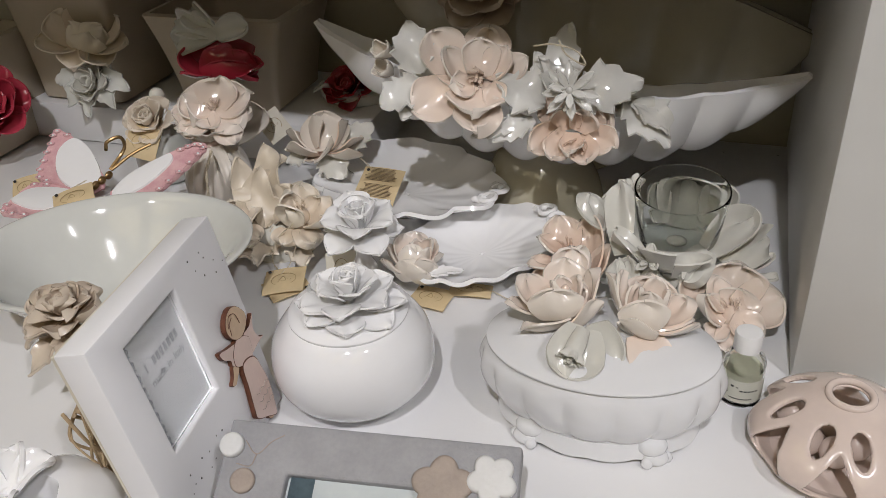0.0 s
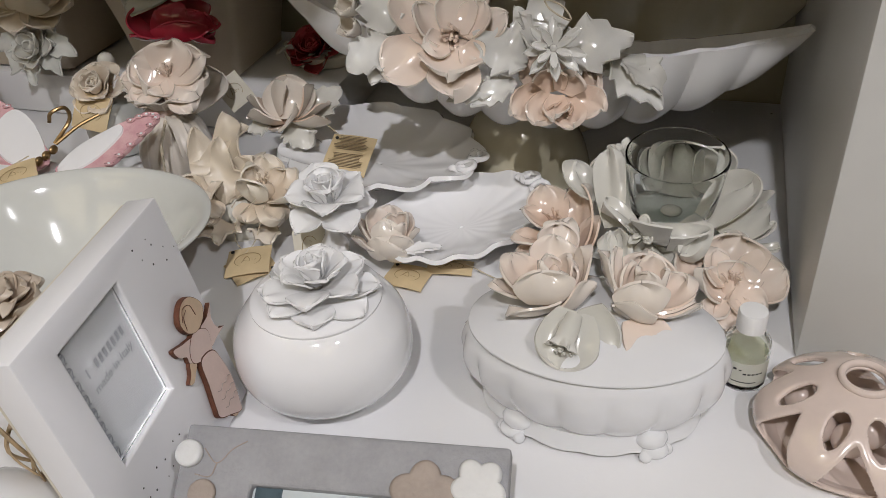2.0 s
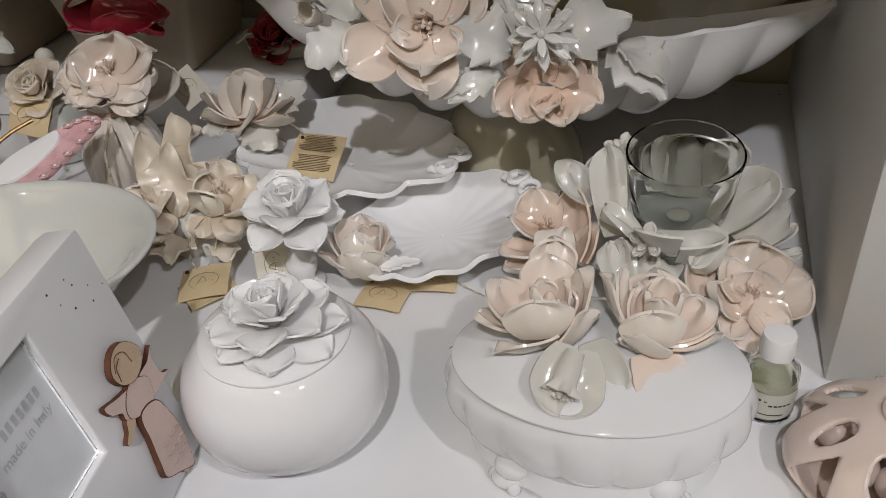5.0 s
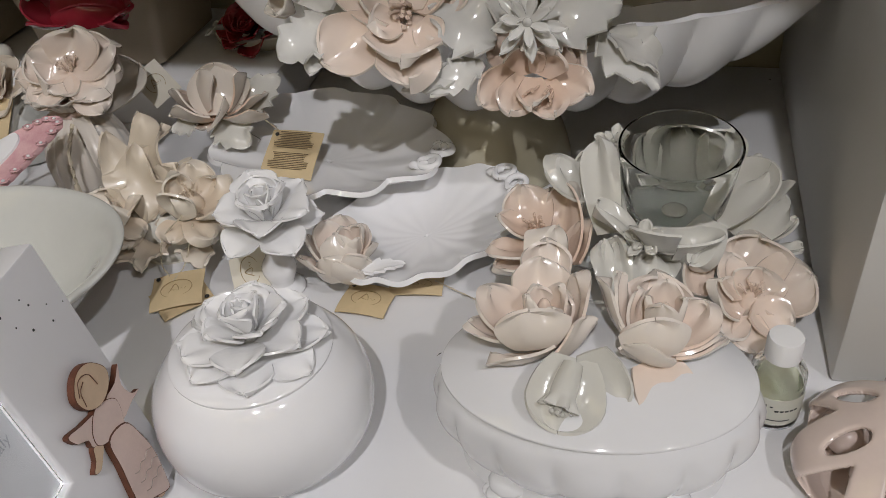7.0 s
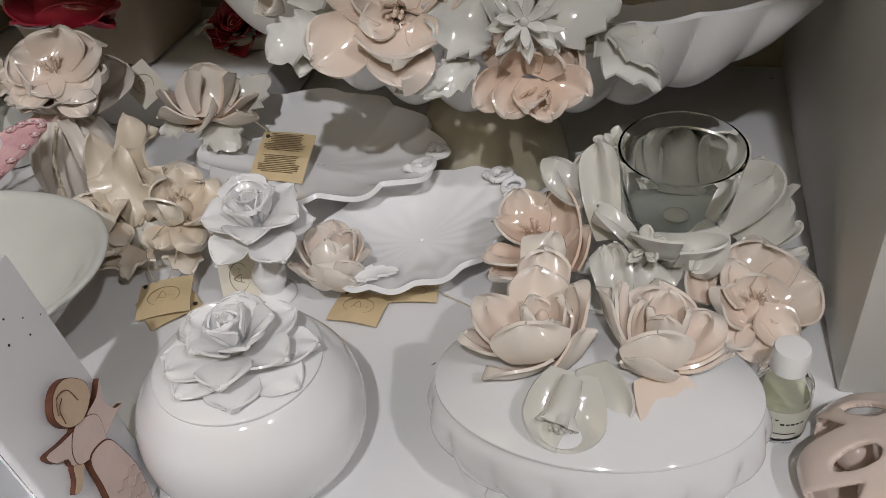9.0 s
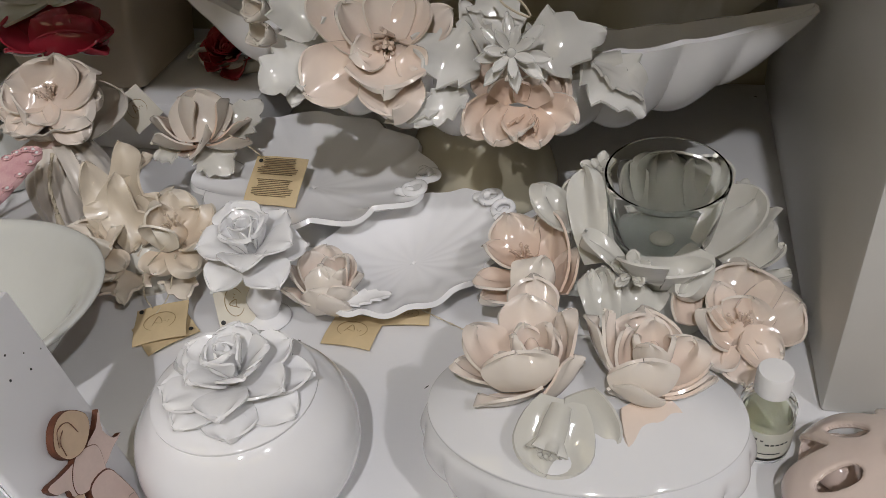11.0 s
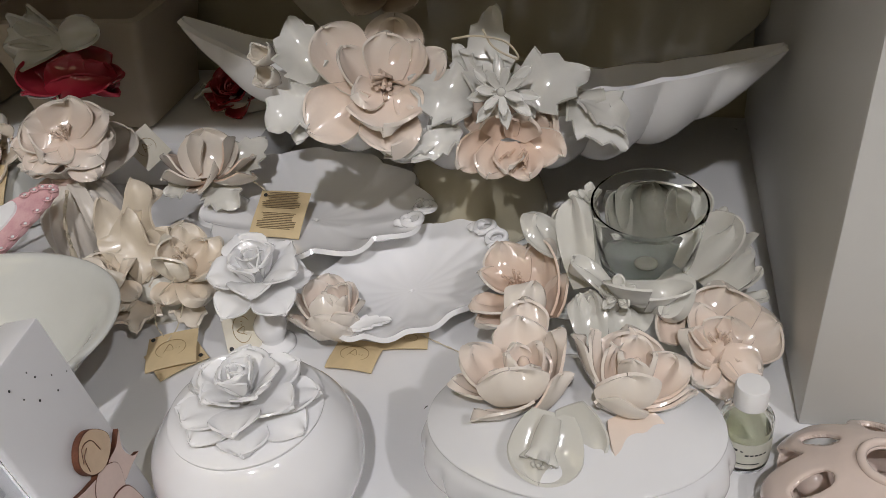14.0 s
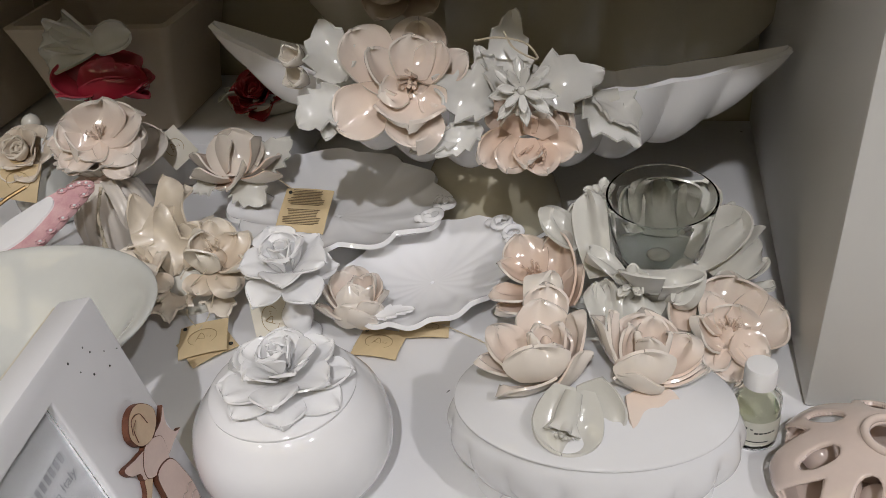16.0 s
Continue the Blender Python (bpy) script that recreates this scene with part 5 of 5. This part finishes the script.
part("hair_line", drawn([(0.0290, 0.0560), (0.0250, 0.0510), (0.0190, 0.0530), (0.0175, 0.0600)], [(0.0285, 0.0610), (0.0270, 0.0550), (0.0230, 0.0530)]), BURNT, figure, "", pose(0.0010, 0.0010, 0.0040))

# ---- grey plaster frame lying back on its stand ----
TL, TR = Vector((-0.049, -0.174, 0.052)), Vector((0.095, -0.154, 0.052))
gx = (TR - TL).normalized()
down = Vector((gx.y * 0.9, -gx.x * 0.9, -0.50)).normalized()
gn = (gx.cross(-down)).normalized()
GW, GH, GT = (TR - TL).length, 0.100, 0.012
GM = Matrix(((*gx,), (*(-down),), (*gn,))).transposed().to_4x4()
GM.translation = TL + gx * GW / 2 + down * GH / 2
gf = thing("plaster_frame", "grey plaster picture frame with flowers and buttons", "picture frame", GM)
gb = ring_frame(GW, GH, GT, -GW / 2 + 0.034, GW / 2 - 0.034, -GH / 2 + 0.024, GH / 2 - 0.0245, 0.0016)
bmesh.ops.subdivide_edges(gb, edges=gb.edges[:], cuts=3, use_grid_fill=True)
part("surround", gb, GREY_PLASTER, gf, "rough grey plaster surround")
part("photo", box(GW - 0.067, GH - 0.048, 0.001), PHOTO, gf, "pale picture behind glass", pose(0, 0, -0.006))
part("photo_band", box(0.012, GH - 0.049, 0.0006), PHOTO_DARK, gf, "dark band of the picture", pose(-0.0315, 0, -0.0052))
part("backing", box(GW * 0.9, GH * 0.9, 0.002), CARD, gf, "", pose(0, 0, -GT - 0.0012))
part("stand_flap", box(0.05, 0.075, 0.003, 0.0008), GREY_PLASTER, gf, "grey easel flap", pose(-0.012, 0.008, -0.026, 22))
def disc(r, h, lobes=0, amp=0.0):
    return lathe(smooth_profile([(r * 0.96, 0.0), (r, h * 0.4), (r * 0.93, h * 0.85), (r * 0.7, h), (0.0005, h * 1.02)], 14), 60, shape=(lambda a, z: 1 + amp * abs(math.cos(lobes * a / 2)) - amp * 0.5) if lobes else None)
part("button", disc(0.0062, 0.004), CHALK, gf, "round chalk-white button", pose(-GW / 2 + 0.004, GH / 2 - 0.0135, 0.0))
part("button", disc(0.0062, 0.003), TAUPE_PLASTER, gf, "round taupe button", pose(-GW / 2 + 0.0135, GH / 2 - 0.030, 0.0))
part("flower_relief", disc(0.0135, 0.004, 5, 0.28), TAUPE_PLASTER, gf, "taupe flower relief", pose(GW / 2 - 0.035, GH / 2 - 0.0235, 0.0, 0, 0, 20))
part("flower_relief", disc(0.0106, 0.0050, 5, 0.30), CHALK, gf, "chalk-white flower relief", pose(GW / 2 - 0.0125, GH / 2 - 0.0175, 0.0, 0, 0, 50))
part("scratched_line", join(tube([(-GW / 2 + 0.010, GH / 2 - 0.0105, 0.0002), (-GW / 2 + 0.017, GH / 2 - 0.0165, 0.0002), (-GW / 2 + 0.023, GH / 2 - 0.010, 0.0002), (-GW / 2 + 0.029, GH / 2 - 0.006, 0.0002)], 0.0003, 5), tube([(-GW / 2 + 0.008, GH / 2 - 0.022, 0.0002), (-GW / 2 + 0.015, GH / 2 - 0.0225, 0.0002), (-GW / 2 + 0.017, GH / 2 - 0.0165, 0.0002)], 0.0003, 5)), TAUPE_PLASTER, gf)

# ---- white pot with a bow, raffia in it ----
bp_ = thing("bow_pot", "white glazed ceramic pot with a bow, partly filled with raffia", "pot", pose(-0.122, -0.240, 0))
part("body", lathe(smooth_profile([(0.022, 0.0), (0.030, 0.002), (0.040, 0.016), (0.038, 0.032), (0.026, 0.042), (0.016, 0.044), (0.013, 0.041), (0.011, 0.02)], 30), 48, shape=lambda a, z: 1 + 0.02 * math.sin(8 * a)), WHITE, bp_)
for sp in (60, 125, 190, 300):
    part("bow_loop", petal(0.026, 0.020, 45, -5, 0.9, 0.08, 0.5, 0.002, random.Random(sp), notch=0.1), WHITE, bp_, "", pose(-0.012, 0, 0.040, 0, 0, sp))
raf = thing("raffia_bundle", "bundle of twisted raffia straw behind the frame", "raffia", kind="stuff")
rng = random.Random(12)
strands = []
for k in range(26):
    a = rng.uniform(0, 6.28)
    bx, by = -0.112 + rng.uniform(-0.004, 0.004), -0.196 + rng.uniform(-0.004, 0.004)
    strands.append(tube([(bx, by, 0.002), (bx + rng.uniform(-0.009, 0.009), by + rng.uniform(-0.009, 0.009), 0.025), (bx + rng.uniform(-0.012, 0.012), by + rng.uniform(-0.012, 0.012), 0.05), (bx + rng.uniform(-0.010, 0.010), by + rng.uniform(-0.010, 0.010), rng.uniform(0.06, 0.075))], rng.uniform(0.0005, 0.0010), 6))
part("straw", join(*strands), RAFFIA, raf)["kind"] = "stuff"

# ---- satin favour bag with a flower ----
bag = thing("favour_bag", "small cream satin favour bag tied with ribbon", "bag", pose(-0.229, 0.103, 0))
part("pouch", lathe(smooth_profile([(0.014, 0.0), (0.022, 0.002), (0.0265, 0.016), (0.0265, 0.032), (0.020, 0.050), (0.009, 0.061), (0.011, 0.066), (0.018, 0.072), (0.024, 0.076), (0.022, 0.076), (0.008, 0.062)], 44), 120, shape=lambda a, z: 1 + (0.05 * abs(math.sin(5 * a + 8 * z)) + 0.03 * math.sin(17 * a)) * (0.5 + max(0, (z - 0.02) / 0.05))), SATIN, bag)
part("ribbon_knot", lathe(smooth_profile([(0.008, 0.057), (0.0110, 0.059), (0.0110, 0.063), (0.008, 0.065)], 10), 32), RIBBON, bag)
for sp, L, a0, a1 in ((205, 0.052, 10, -85), (318, 0.052, 10, -80)):
    part("ribbon_tail", petal(L, 0.010, a0, a1, 0.15, 0.1, 0.0, 0.0006, random.Random(sp), base=0.85, widest=0.8, notch=0.12), RIBBON if sp < 240 else SATIN, bag, "", pose(0, 0, 0.060, 0, 0, sp))
inv_g = pose(-0.229, 0.103, 0).inverted()
bloom(bag, inv_g, (-0.224, 0.108, 0.087), [
    ((0, 0, -1), (1, 13, 21), 32, (0.2, -0.8, 0.6), 28),
    ((1, 0, -1), (26, 11, 11), 29, (-0.1, -0.7, 0.7), 28),
    ((2, -2, -1), (27, -10, -7), 28, (-0.0, -0.4, 0.9), 24),
    ((1, -3, -1), (-7, -19, -7), 29, (0.3, -0.4, 0.9), 24),
    ((0, -1, -1), (-25, -3, 11), 31, (0.5, -0.5, 0.7), 28),
    ((0, -4, -5), (-16, -24, -15), 21, (0.2, -0.3, 0.9), -14),
    ((4, -4, -7), (25, -16, -20), 21, (0.1, -0.4, 0.9), -14),
    ((-5, 0, -3), (-31, -12, -3), 21, (0.3, -0.5, 0.8), -14),
    ((5, 3, -4), (30, 6, -3), 21, (0.1, -0.5, 0.9), -14),
], PEACH, PEACH_PALE, 91, "flower", "pale pink open flower with stamens", base=0.022, stamens=16)
bloom(bag, inv_g, (-0.222, 0.115, 0.062), [
    ((-3, 1, -6), (16, 34, 7), 29, (0.4, -0.5, 0.8), -16),
    ((-14, -6, -5), (-42, 5, 7), 22, (0.2, -0.4, 0.9), -16),
], SATIN, SATIN, 92, "satin_frill", "gathered cream satin frill", base=0.006, ruffle=0.14)
part("cord", tube([(0.012, -0.020, 0.062), (0.014, -0.034, 0.050), (0.013, -0.036, 0.036), (0.012, -0.036, 0.026)], 0.0011, 8, twist=True), STRING, bag)
part("tassel", tube([(0.012, -0.036, 0.028), (0.012, -0.037, 0.020)], 0.0016, 7, 1.6), STRING, bag)
tag_card(-0.202, 0.157, 0.053, 0.4, -0.7, 0.5, 30, 0.022, 0.026, "oval", material=CARD, label="cream card tag tied to the favour bag")

# ---- pink and white porcelain butterfly ----
bf = thing("butterfly_ornament", "white porcelain butterfly with pink lace-edged wings", "ornament")
def wing(name, slope, outline, field):
    """A pink lace-edged plate that rises towards the back, with a white domed field set in it."""
    zz = lambda y: 0.055 + slope * (y - 0.02)
    pts, inner = curve_shape(outline, 6), curve_shape(field, 6)
    n, k = len(pts), len(inner)
    scal = [1 + 0.020 * math.sin(i * 2.09) for i in range(n)]
    cx, cy = sum(p[0] for p in pts) / n, sum(p[1] for p in pts) / n
    ring = lambda r, h, wob: [(cx + (x - cx) * r * (w if wob else 1), cy + (y - cy) * r * (w if wob else 1), zz(cy + (y - cy) * r) + h) for (x, y), w in zip(pts, scal)]
    verts = ring(0.97, -0.0035, True) + ring(1.0, -0.0015, True) + ring(0.97, 0.0004, True) + ring(0.90, -0.0004, False)
    faces = [tuple(reversed(range(n))), tuple(range(3 * n, 4 * n))]
    for i in range(3):
        faces += [(i * n + a, i * n + (a + 1) % n, (i + 1) * n + (a + 1) % n, (i + 1) * n + a) for a in range(n)]
    plate = part(name, (verts, faces, None), PINK, bf, "pink lace-relief wing")
    fx, fy = sum(p[0] for p in inner) / k, sum(p[1] for p in inner) / k
    dome, ff = [], []
    for r, h in ((1.0, -0.0006), (0.97, 0.0010), (0.6, 0.0016), (0.02, 0.0018)):
        dome += [(fx + (x - fx) * r, fy + (y - fy) * r, zz(fy + (y - fy) * r) + h) for x, y in inner]
    for i in range(3):
        ff += [(i * k + a, i * k + (a + 1) % k, (i + 1) * k + (a + 1) % k, (i + 1) * k + a) for a in range(k)]
    ff.append(tuple(range(3 * k, 4 * k)))
    part("white_field", (dome, ff, None), WHITE, plate, "white glazed field")
    for a in range(0, n, 3):
        x, y = cx + (pts[a][0] - cx) * 0.92, cy + (pts[a][1] - cy) * 0.92
        d = min(math.hypot(x - q[0], y - q[1]) for q in inner)
        if d > 0.0035:
            part("lace_bead", blob(0, 0, 0, 0.0011, 0.0011, 0.0008, 8, 5), WHITE, plate, "", pose(x, y, zz(y) + 0.0006))
            part("lace_loop", tube([(0.003 * math.cos(q * 0.7), 0.0026 * math.sin(q * 0.7), 0) for q in range(10)], 0.00045, 5), PINK, plate, "", pose(x, y, zz(y) + 0.0004))


wing("upper_wing", 0.5, [(-0.3466, 0.0644), (-0.3188, 0.0557), (-0.2934, 0.0407), (-0.2744, 0.0234), (-0.2878, 0.0147), (-0.316, 0.0176), (-0.3364, 0.0206), (-0.3419, 0.0354), (-0.3452, 0.0519)], [(-0.3245, 0.0577), (-0.3042, 0.0496), (-0.2814, 0.0298), (-0.2802, 0.0175), (-0.2956, 0.0147), (-0.3157, 0.022), (-0.3281, 0.0344), (-0.3326, 0.0481)])
wing("lower_wing", 0.15, [(-0.2781, 0.0094), (-0.3087, 0.0154), (-0.3353, 0.0151), (-0.3386, -0.0045), (-0.3368, -0.0217), (-0.3152, -0.0224), (-0.2998, -0.0275), (-0.2893, -0.0229), (-0.2819, -0.0094)], [(-0.2845, 0.0096), (-0.3119, 0.0126), (-0.3319, 0.0076), (-0.3381, -0.0044), (-0.3354, -0.0096), (-0.3115, -0.0142), (-0.2936, -0.0075)])
wing("upper_wing", 0.5, [(-0.2662, 0.0149), (-0.2572, 0.0325), (-0.2375, 0.0517), (-0.2254, 0.0594), (-0.2145, 0.0655), (-0.2055, 0.0635), (-0.2111, 0.0492), (-0.2212, 0.031), (-0.2309, 0.0172), (-0.242, 0.0113), (-0.2555, 0.0138)], [(-0.2644, 0.016), (-0.2575, 0.033), (-0.2388, 0.0496), (-0.2313, 0.0534), (-0.228, 0.0454), (-0.238, 0.0271), (-0.2506, 0.0167)])
wing("lower_wing", 0.15, [(-0.2901, -0.023), (-0.2787, -0.0202), (-0.2845, -0.0477), (-0.2881, -0.0785), (-0.2953, -0.0869), (-0.3096, -0.065), (-0.3061, -0.0456), (-0.3014, -0.0318)], [(-0.2926, -0.0314), (-0.2844, -0.0259), (-0.2896, -0.0474), (-0.2938, -0.069), (-0.3011, -0.0633), (-0.3018, -0.0448)])
part("body", join(*[blob(-0.289 + 0.0022 * k, -0.012 + 0.0058 * k, 0.050 + 0.0016 * k, 0.0034 - 0.0002 * k, 0.0040, 0.0032, 12, 8) for k in range(8)]), GOLD, bf, "gilded beaded body")
part("antenna", tube([(-0.274, 0.032, 0.064), (-0.268, 0.046, 0.076), (-0.278, 0.056, 0.080), (-0.286, 0.050, 0.078), (-0.284, 0.044, 0.074)], 0.0014, 8), GOLD, bf)
part("antenna", tube([(-0.273, 0.032, 0.064), (-0.262, 0.046, 0.072), (-0.252, 0.058, 0.076)], 0.0013, 8), GOLD, bf)
part("support", lathe(smooth_profile([(0.028, 0.0), (0.028, 0.003), (0.012, 0.010), (0.010, 0.044)], 12), 24), WHITE, bf, "", pose(-0.29, 0.03, 0))
tag_card(-0.281, -0.004, 0.058, 0.05, -0.35, 0.9, 32, 0.030, 0.020, "oval", [(-0.290, 0.004, 0.060), (-0.284, 0.016, 0.062)])

# ---- small rose ornament with a tag ----
sr = thing("rose_ornament", "small beige porcelain rose on a glass globe", "ornament", pose(-0.308, 0.140, 0))
part("globe", lathe(smooth_profile([(0.014, 0.0), (0.022, 0.004), (0.026, 0.022), (0.020, 0.042), (0.010, 0.050)], 20), 32), CELADON, sr)
flower(sr, facing(0, -0.010, 0.058, 0.1, -0.6, 0.8, 0), rose_layers(0.022), BEIGE_PETAL, 95, "rose", "small beige rose", stamens=3)
leaf(sr, facing(0.012, -0.008, 0.060, 0.2, -0.5, 0.8, 10), 0.022, 0.020, WHITE_PETAL, 5, "leaf", ruffle=0.2)
part("bead", blob(-0.004, 0.012, 0.074, 0.007, 0.007, 0.007, 14, 9), CREAM, sr)
tag_card(-0.306, 0.112, 0.047, 0.15, -0.8, 0.5, -12, 0.030, 0.028, "oval", [(-0.308, 0.122, 0.060), (-0.306, 0.124, 0.066)])
tag_card(-0.395, 0.060, 0.02, 0.1, -0.5, 0.8, 20, 0.024, 0.022, "oval")

# ---- back row on a low riser ----
slab("riser", -0.72, -0.135, 0.188, 0.322, 0.0005, 0.040, SHELF, "low white riser block at the back of the shelf", "riser", 0.003)


def tapered_vase(x, y, z, w_top, w_bot, d_top, d_bot, h, label, turn=0):
    """A square vase that widens upwards, with rounded edges."""
    ob = thing("square_vase", label, "vase", pose(x, y, z, 0, 0, turn))
    bm = bmesh.new()
    def ring(w, d, zz, r):
        out = []
        for cx, cy, a0 in ((w - r, d - r, 0), (-w + r, d - r, 90), (-w + r, -d + r, 180), (w - r, -d + r, 270)):
            for k in range(5):
                a = radians(a0 + 22.5 * k)
                out.append(bm.verts.new((cx + r * math.cos(a), cy + r * math.sin(a), zz)))
        return out
    rings = [ring(w_bot * 0.9, d_bot * 0.9, 0, 0.006)] + [ring(w_bot + (w_top - w_bot) * t ** 1.5, d_bot + (d_top - d_bot) * t ** 1.5, h * t if t else 0.003, 0.007) for t in (0, 0.2, 0.4, 0.6, 0.8, 0.95, 1.0)]
    rings += [ring(w_top - 0.006, d_top - 0.006, h + 0.001, 0.005), ring(w_top - 0.008, d_top - 0.008, h - 0.006, 0.005), ring(w_bot * 0.8, d_bot * 0.8, 0.01, 0.005)]
    for a, b in zip(rings, rings[1:]):
        for k in range(len(a)):
            l = (k + 1) % len(a)
            bm.faces.new((a[k], a[l], b[l], b[k]))
    bm.faces.new(list(reversed(rings[0])))
    bm.faces.new(rings[-1])
    part("body", bm, BEIGEBOX, ob)
    return ob


v1 = tapered_vase(-0.275, 0.250, 0.0405, 0.070, 0.050, 0.056, 0.045, 0.090, "square beige vase with a white bow and red rose")
inv1 = pose(-0.275, 0.250, 0.0405).inverted()
bloom(v1, inv1, (-0.258, 0.160, 0.105), [
    ((11, 4, -8), (6, 21, 14), 50, (0.3, -0.8, 0.4), 32),
    ((8, -2, -8), (-21, 2, 11), 37, (0.8, -0.3, 0.6), 30),
    ((9, -7, -8), (-17, -16, -4), 26, (0.2, 0.3, 0.9), 28),
    ((20, -6, -9), (2, -4, 11), 36, (-0.0, 1.0, -0.3), 30),
    ((25, -4, -9), (34, 8, 7), 33, (-0.8, 0.6, -0.1), 30),
    ((24, 1, -8), (45, 13, -2), 31, (-0.4, -0.3, 0.9), 30),
    ((22, -10, -10), (21, -8, 5), 40, (-0.3, 0.9, -0.1), 30),
    ((29, -3, -10), (46, -1, -12), 22, (-0.2, 0.3, 0.9), 26),
], RED, RED, 101, "rose", "glossy crimson rose", base=0.014, ruffle=0.04)
for sp, L in ((165, 0.040), (15, 0.034), (200, 0.040), (140, 0.03)):
    part("bow_loop", petal(L, 0.024, 35, -25, 0.9, 0.1, 0.1, 0.002, random.Random(sp), base=0.4), CELADON, v1, "white glazed bow loop", inv1 @ facing(-0.255, 0.176, 0.124, 0, -0.9, 0.4, sp))
part("cord", tube([tuple(inv1 @ Vector(p)) for p in ((-0.252, 0.150, 0.104), (-0.246, 0.138, 0.085), (-0.236, 0.128, 0.078))], 0.0007, 6), STRING, v1)

v2 = tapered_vase(-0.435, 0.240, 0.0405, 0.066, 0.048, 0.056, 0.045, 0.150, "square beige vase with a beige magnolia")
inv2 = pose(-0.435, 0.240, 0.0405).inverted()
bloom(v2, inv2, (-0.396, 0.174, 0.100), [
    ((-7, 2, 7), (-45, -10, 12), 29, (0.3, -0.3, 0.9), 24),
    ((-9, 5, 9), (-37, 12, 32), 34, (0.6, -0.7, 0.5), 28),
    ((-7, 8, 9), (-11, 27, 36), 34, (0.3, -0.8, 0.4), 28),
    ((-2, 8, 9), (19, 29, 26), 34, (0.0, -0.9, 0.5), 28),
    ((0, 4, 7), (34, 15, 6), 29, (-0.0, -0.4, 0.9), 24),
    ((3, 0, 5), (25, -6, -8), 31, (-0.0, -0.0, 1.0), 24),
    ((-3, -3, 5), (-6, -17, -9), 31, (0.1, 0.0, 1.0), 24),
    ((-2, -3, 7), (-12, 5, 25), 26, (0.0, 0.9, -0.4), 30),
    ((4, -1, 7), (13, 12, 21), 26, (-0.7, 0.6, -0.4), 30),
    ((5, -7, 4), (9, 0, 18), 29, (-0.3, 0.9, -0.3), 32),
], BEIGE_PETAL, BEIGE_PALE, 102, "magnolia", "large beige magnolia", base=0.010, ruffle=0.10)
for sp in (200, 235, 270, 310, 340):
    leaf(v2, inv2 @ facing(-0.396, 0.178, 0.082, 0, -0.85, 0.5, sp), 0.044, 0.026, CELADON, sp, "leaf", ruffle=0.2)
flower(v2, inv2 @ facing(-0.392, 0.166, 0.072, 0, -0.7, 0.6, 0), magnolia_layers(0.016), GREEN_PETAL, 104, "bud", "pale closed blossom")
v3 = tapered_vase(-0.545, 0.170, 0.0005, 0.055, 0.048, 0.05, 0.045, 0.110, "square white vase with a red rose")
flower(v3, pose(-0.545, 0.170, 0.0005).inverted() @ facing(-0.478, 0.122, 0.062, 0.7, -0.5, 0.5, 0), rose_layers(0.034), RED, 103, "rose", "glossy crimson rose")

low = thing("rose_box", "low pale oval box with a dark red rose", "box", pose(-0.170, 0.262, 0.0405))
part("body", lathe(smooth_profile([(0.030, 0.0), (0.034, 0.001), (0.036, 0.008), (0.033, 0.012), (0.0005, 0.014)], 16), 40, 1.0, 0.8), CREAM, low)
flower(low, pose(0.0, -0.016, 0.012, 35), rose_layers(0.0225), DARKRED, 105, "rose", "dark red rose")
for sp in (170, 200, 10):
    leaf(low, pose(-0.004, -0.012, 0.012, 20, 0, sp), 0.032, 0.022, CELADON, sp, "leaf", ruffle=0.15)

# ---- lint on the shelf ----
rng = random.Random(31)
lint = thing("lint", "scattered dark specks of lint on the shelf", "lint", kind="stuff")
part("specks", join(*[tube([(x, y, 0.0003), (x + rng.uniform(-0.0012, 0.0012), y + rng.uniform(-0.0012, 0.0012), 0.0004), (x + rng.uniform(-0.002, 0.002), y + rng.uniform(-0.002, 0.002), 0.0003)], 0.00018, 5) for x, y in [(0.036, -0.018), (0.168, 0.296), (0.214, 0.300)] + [(rng.uniform(-0.1, 0.2), rng.uniform(-0.13, 0.28)) for k in range(14)]]), DOT, lint)["kind"] = "stuff"
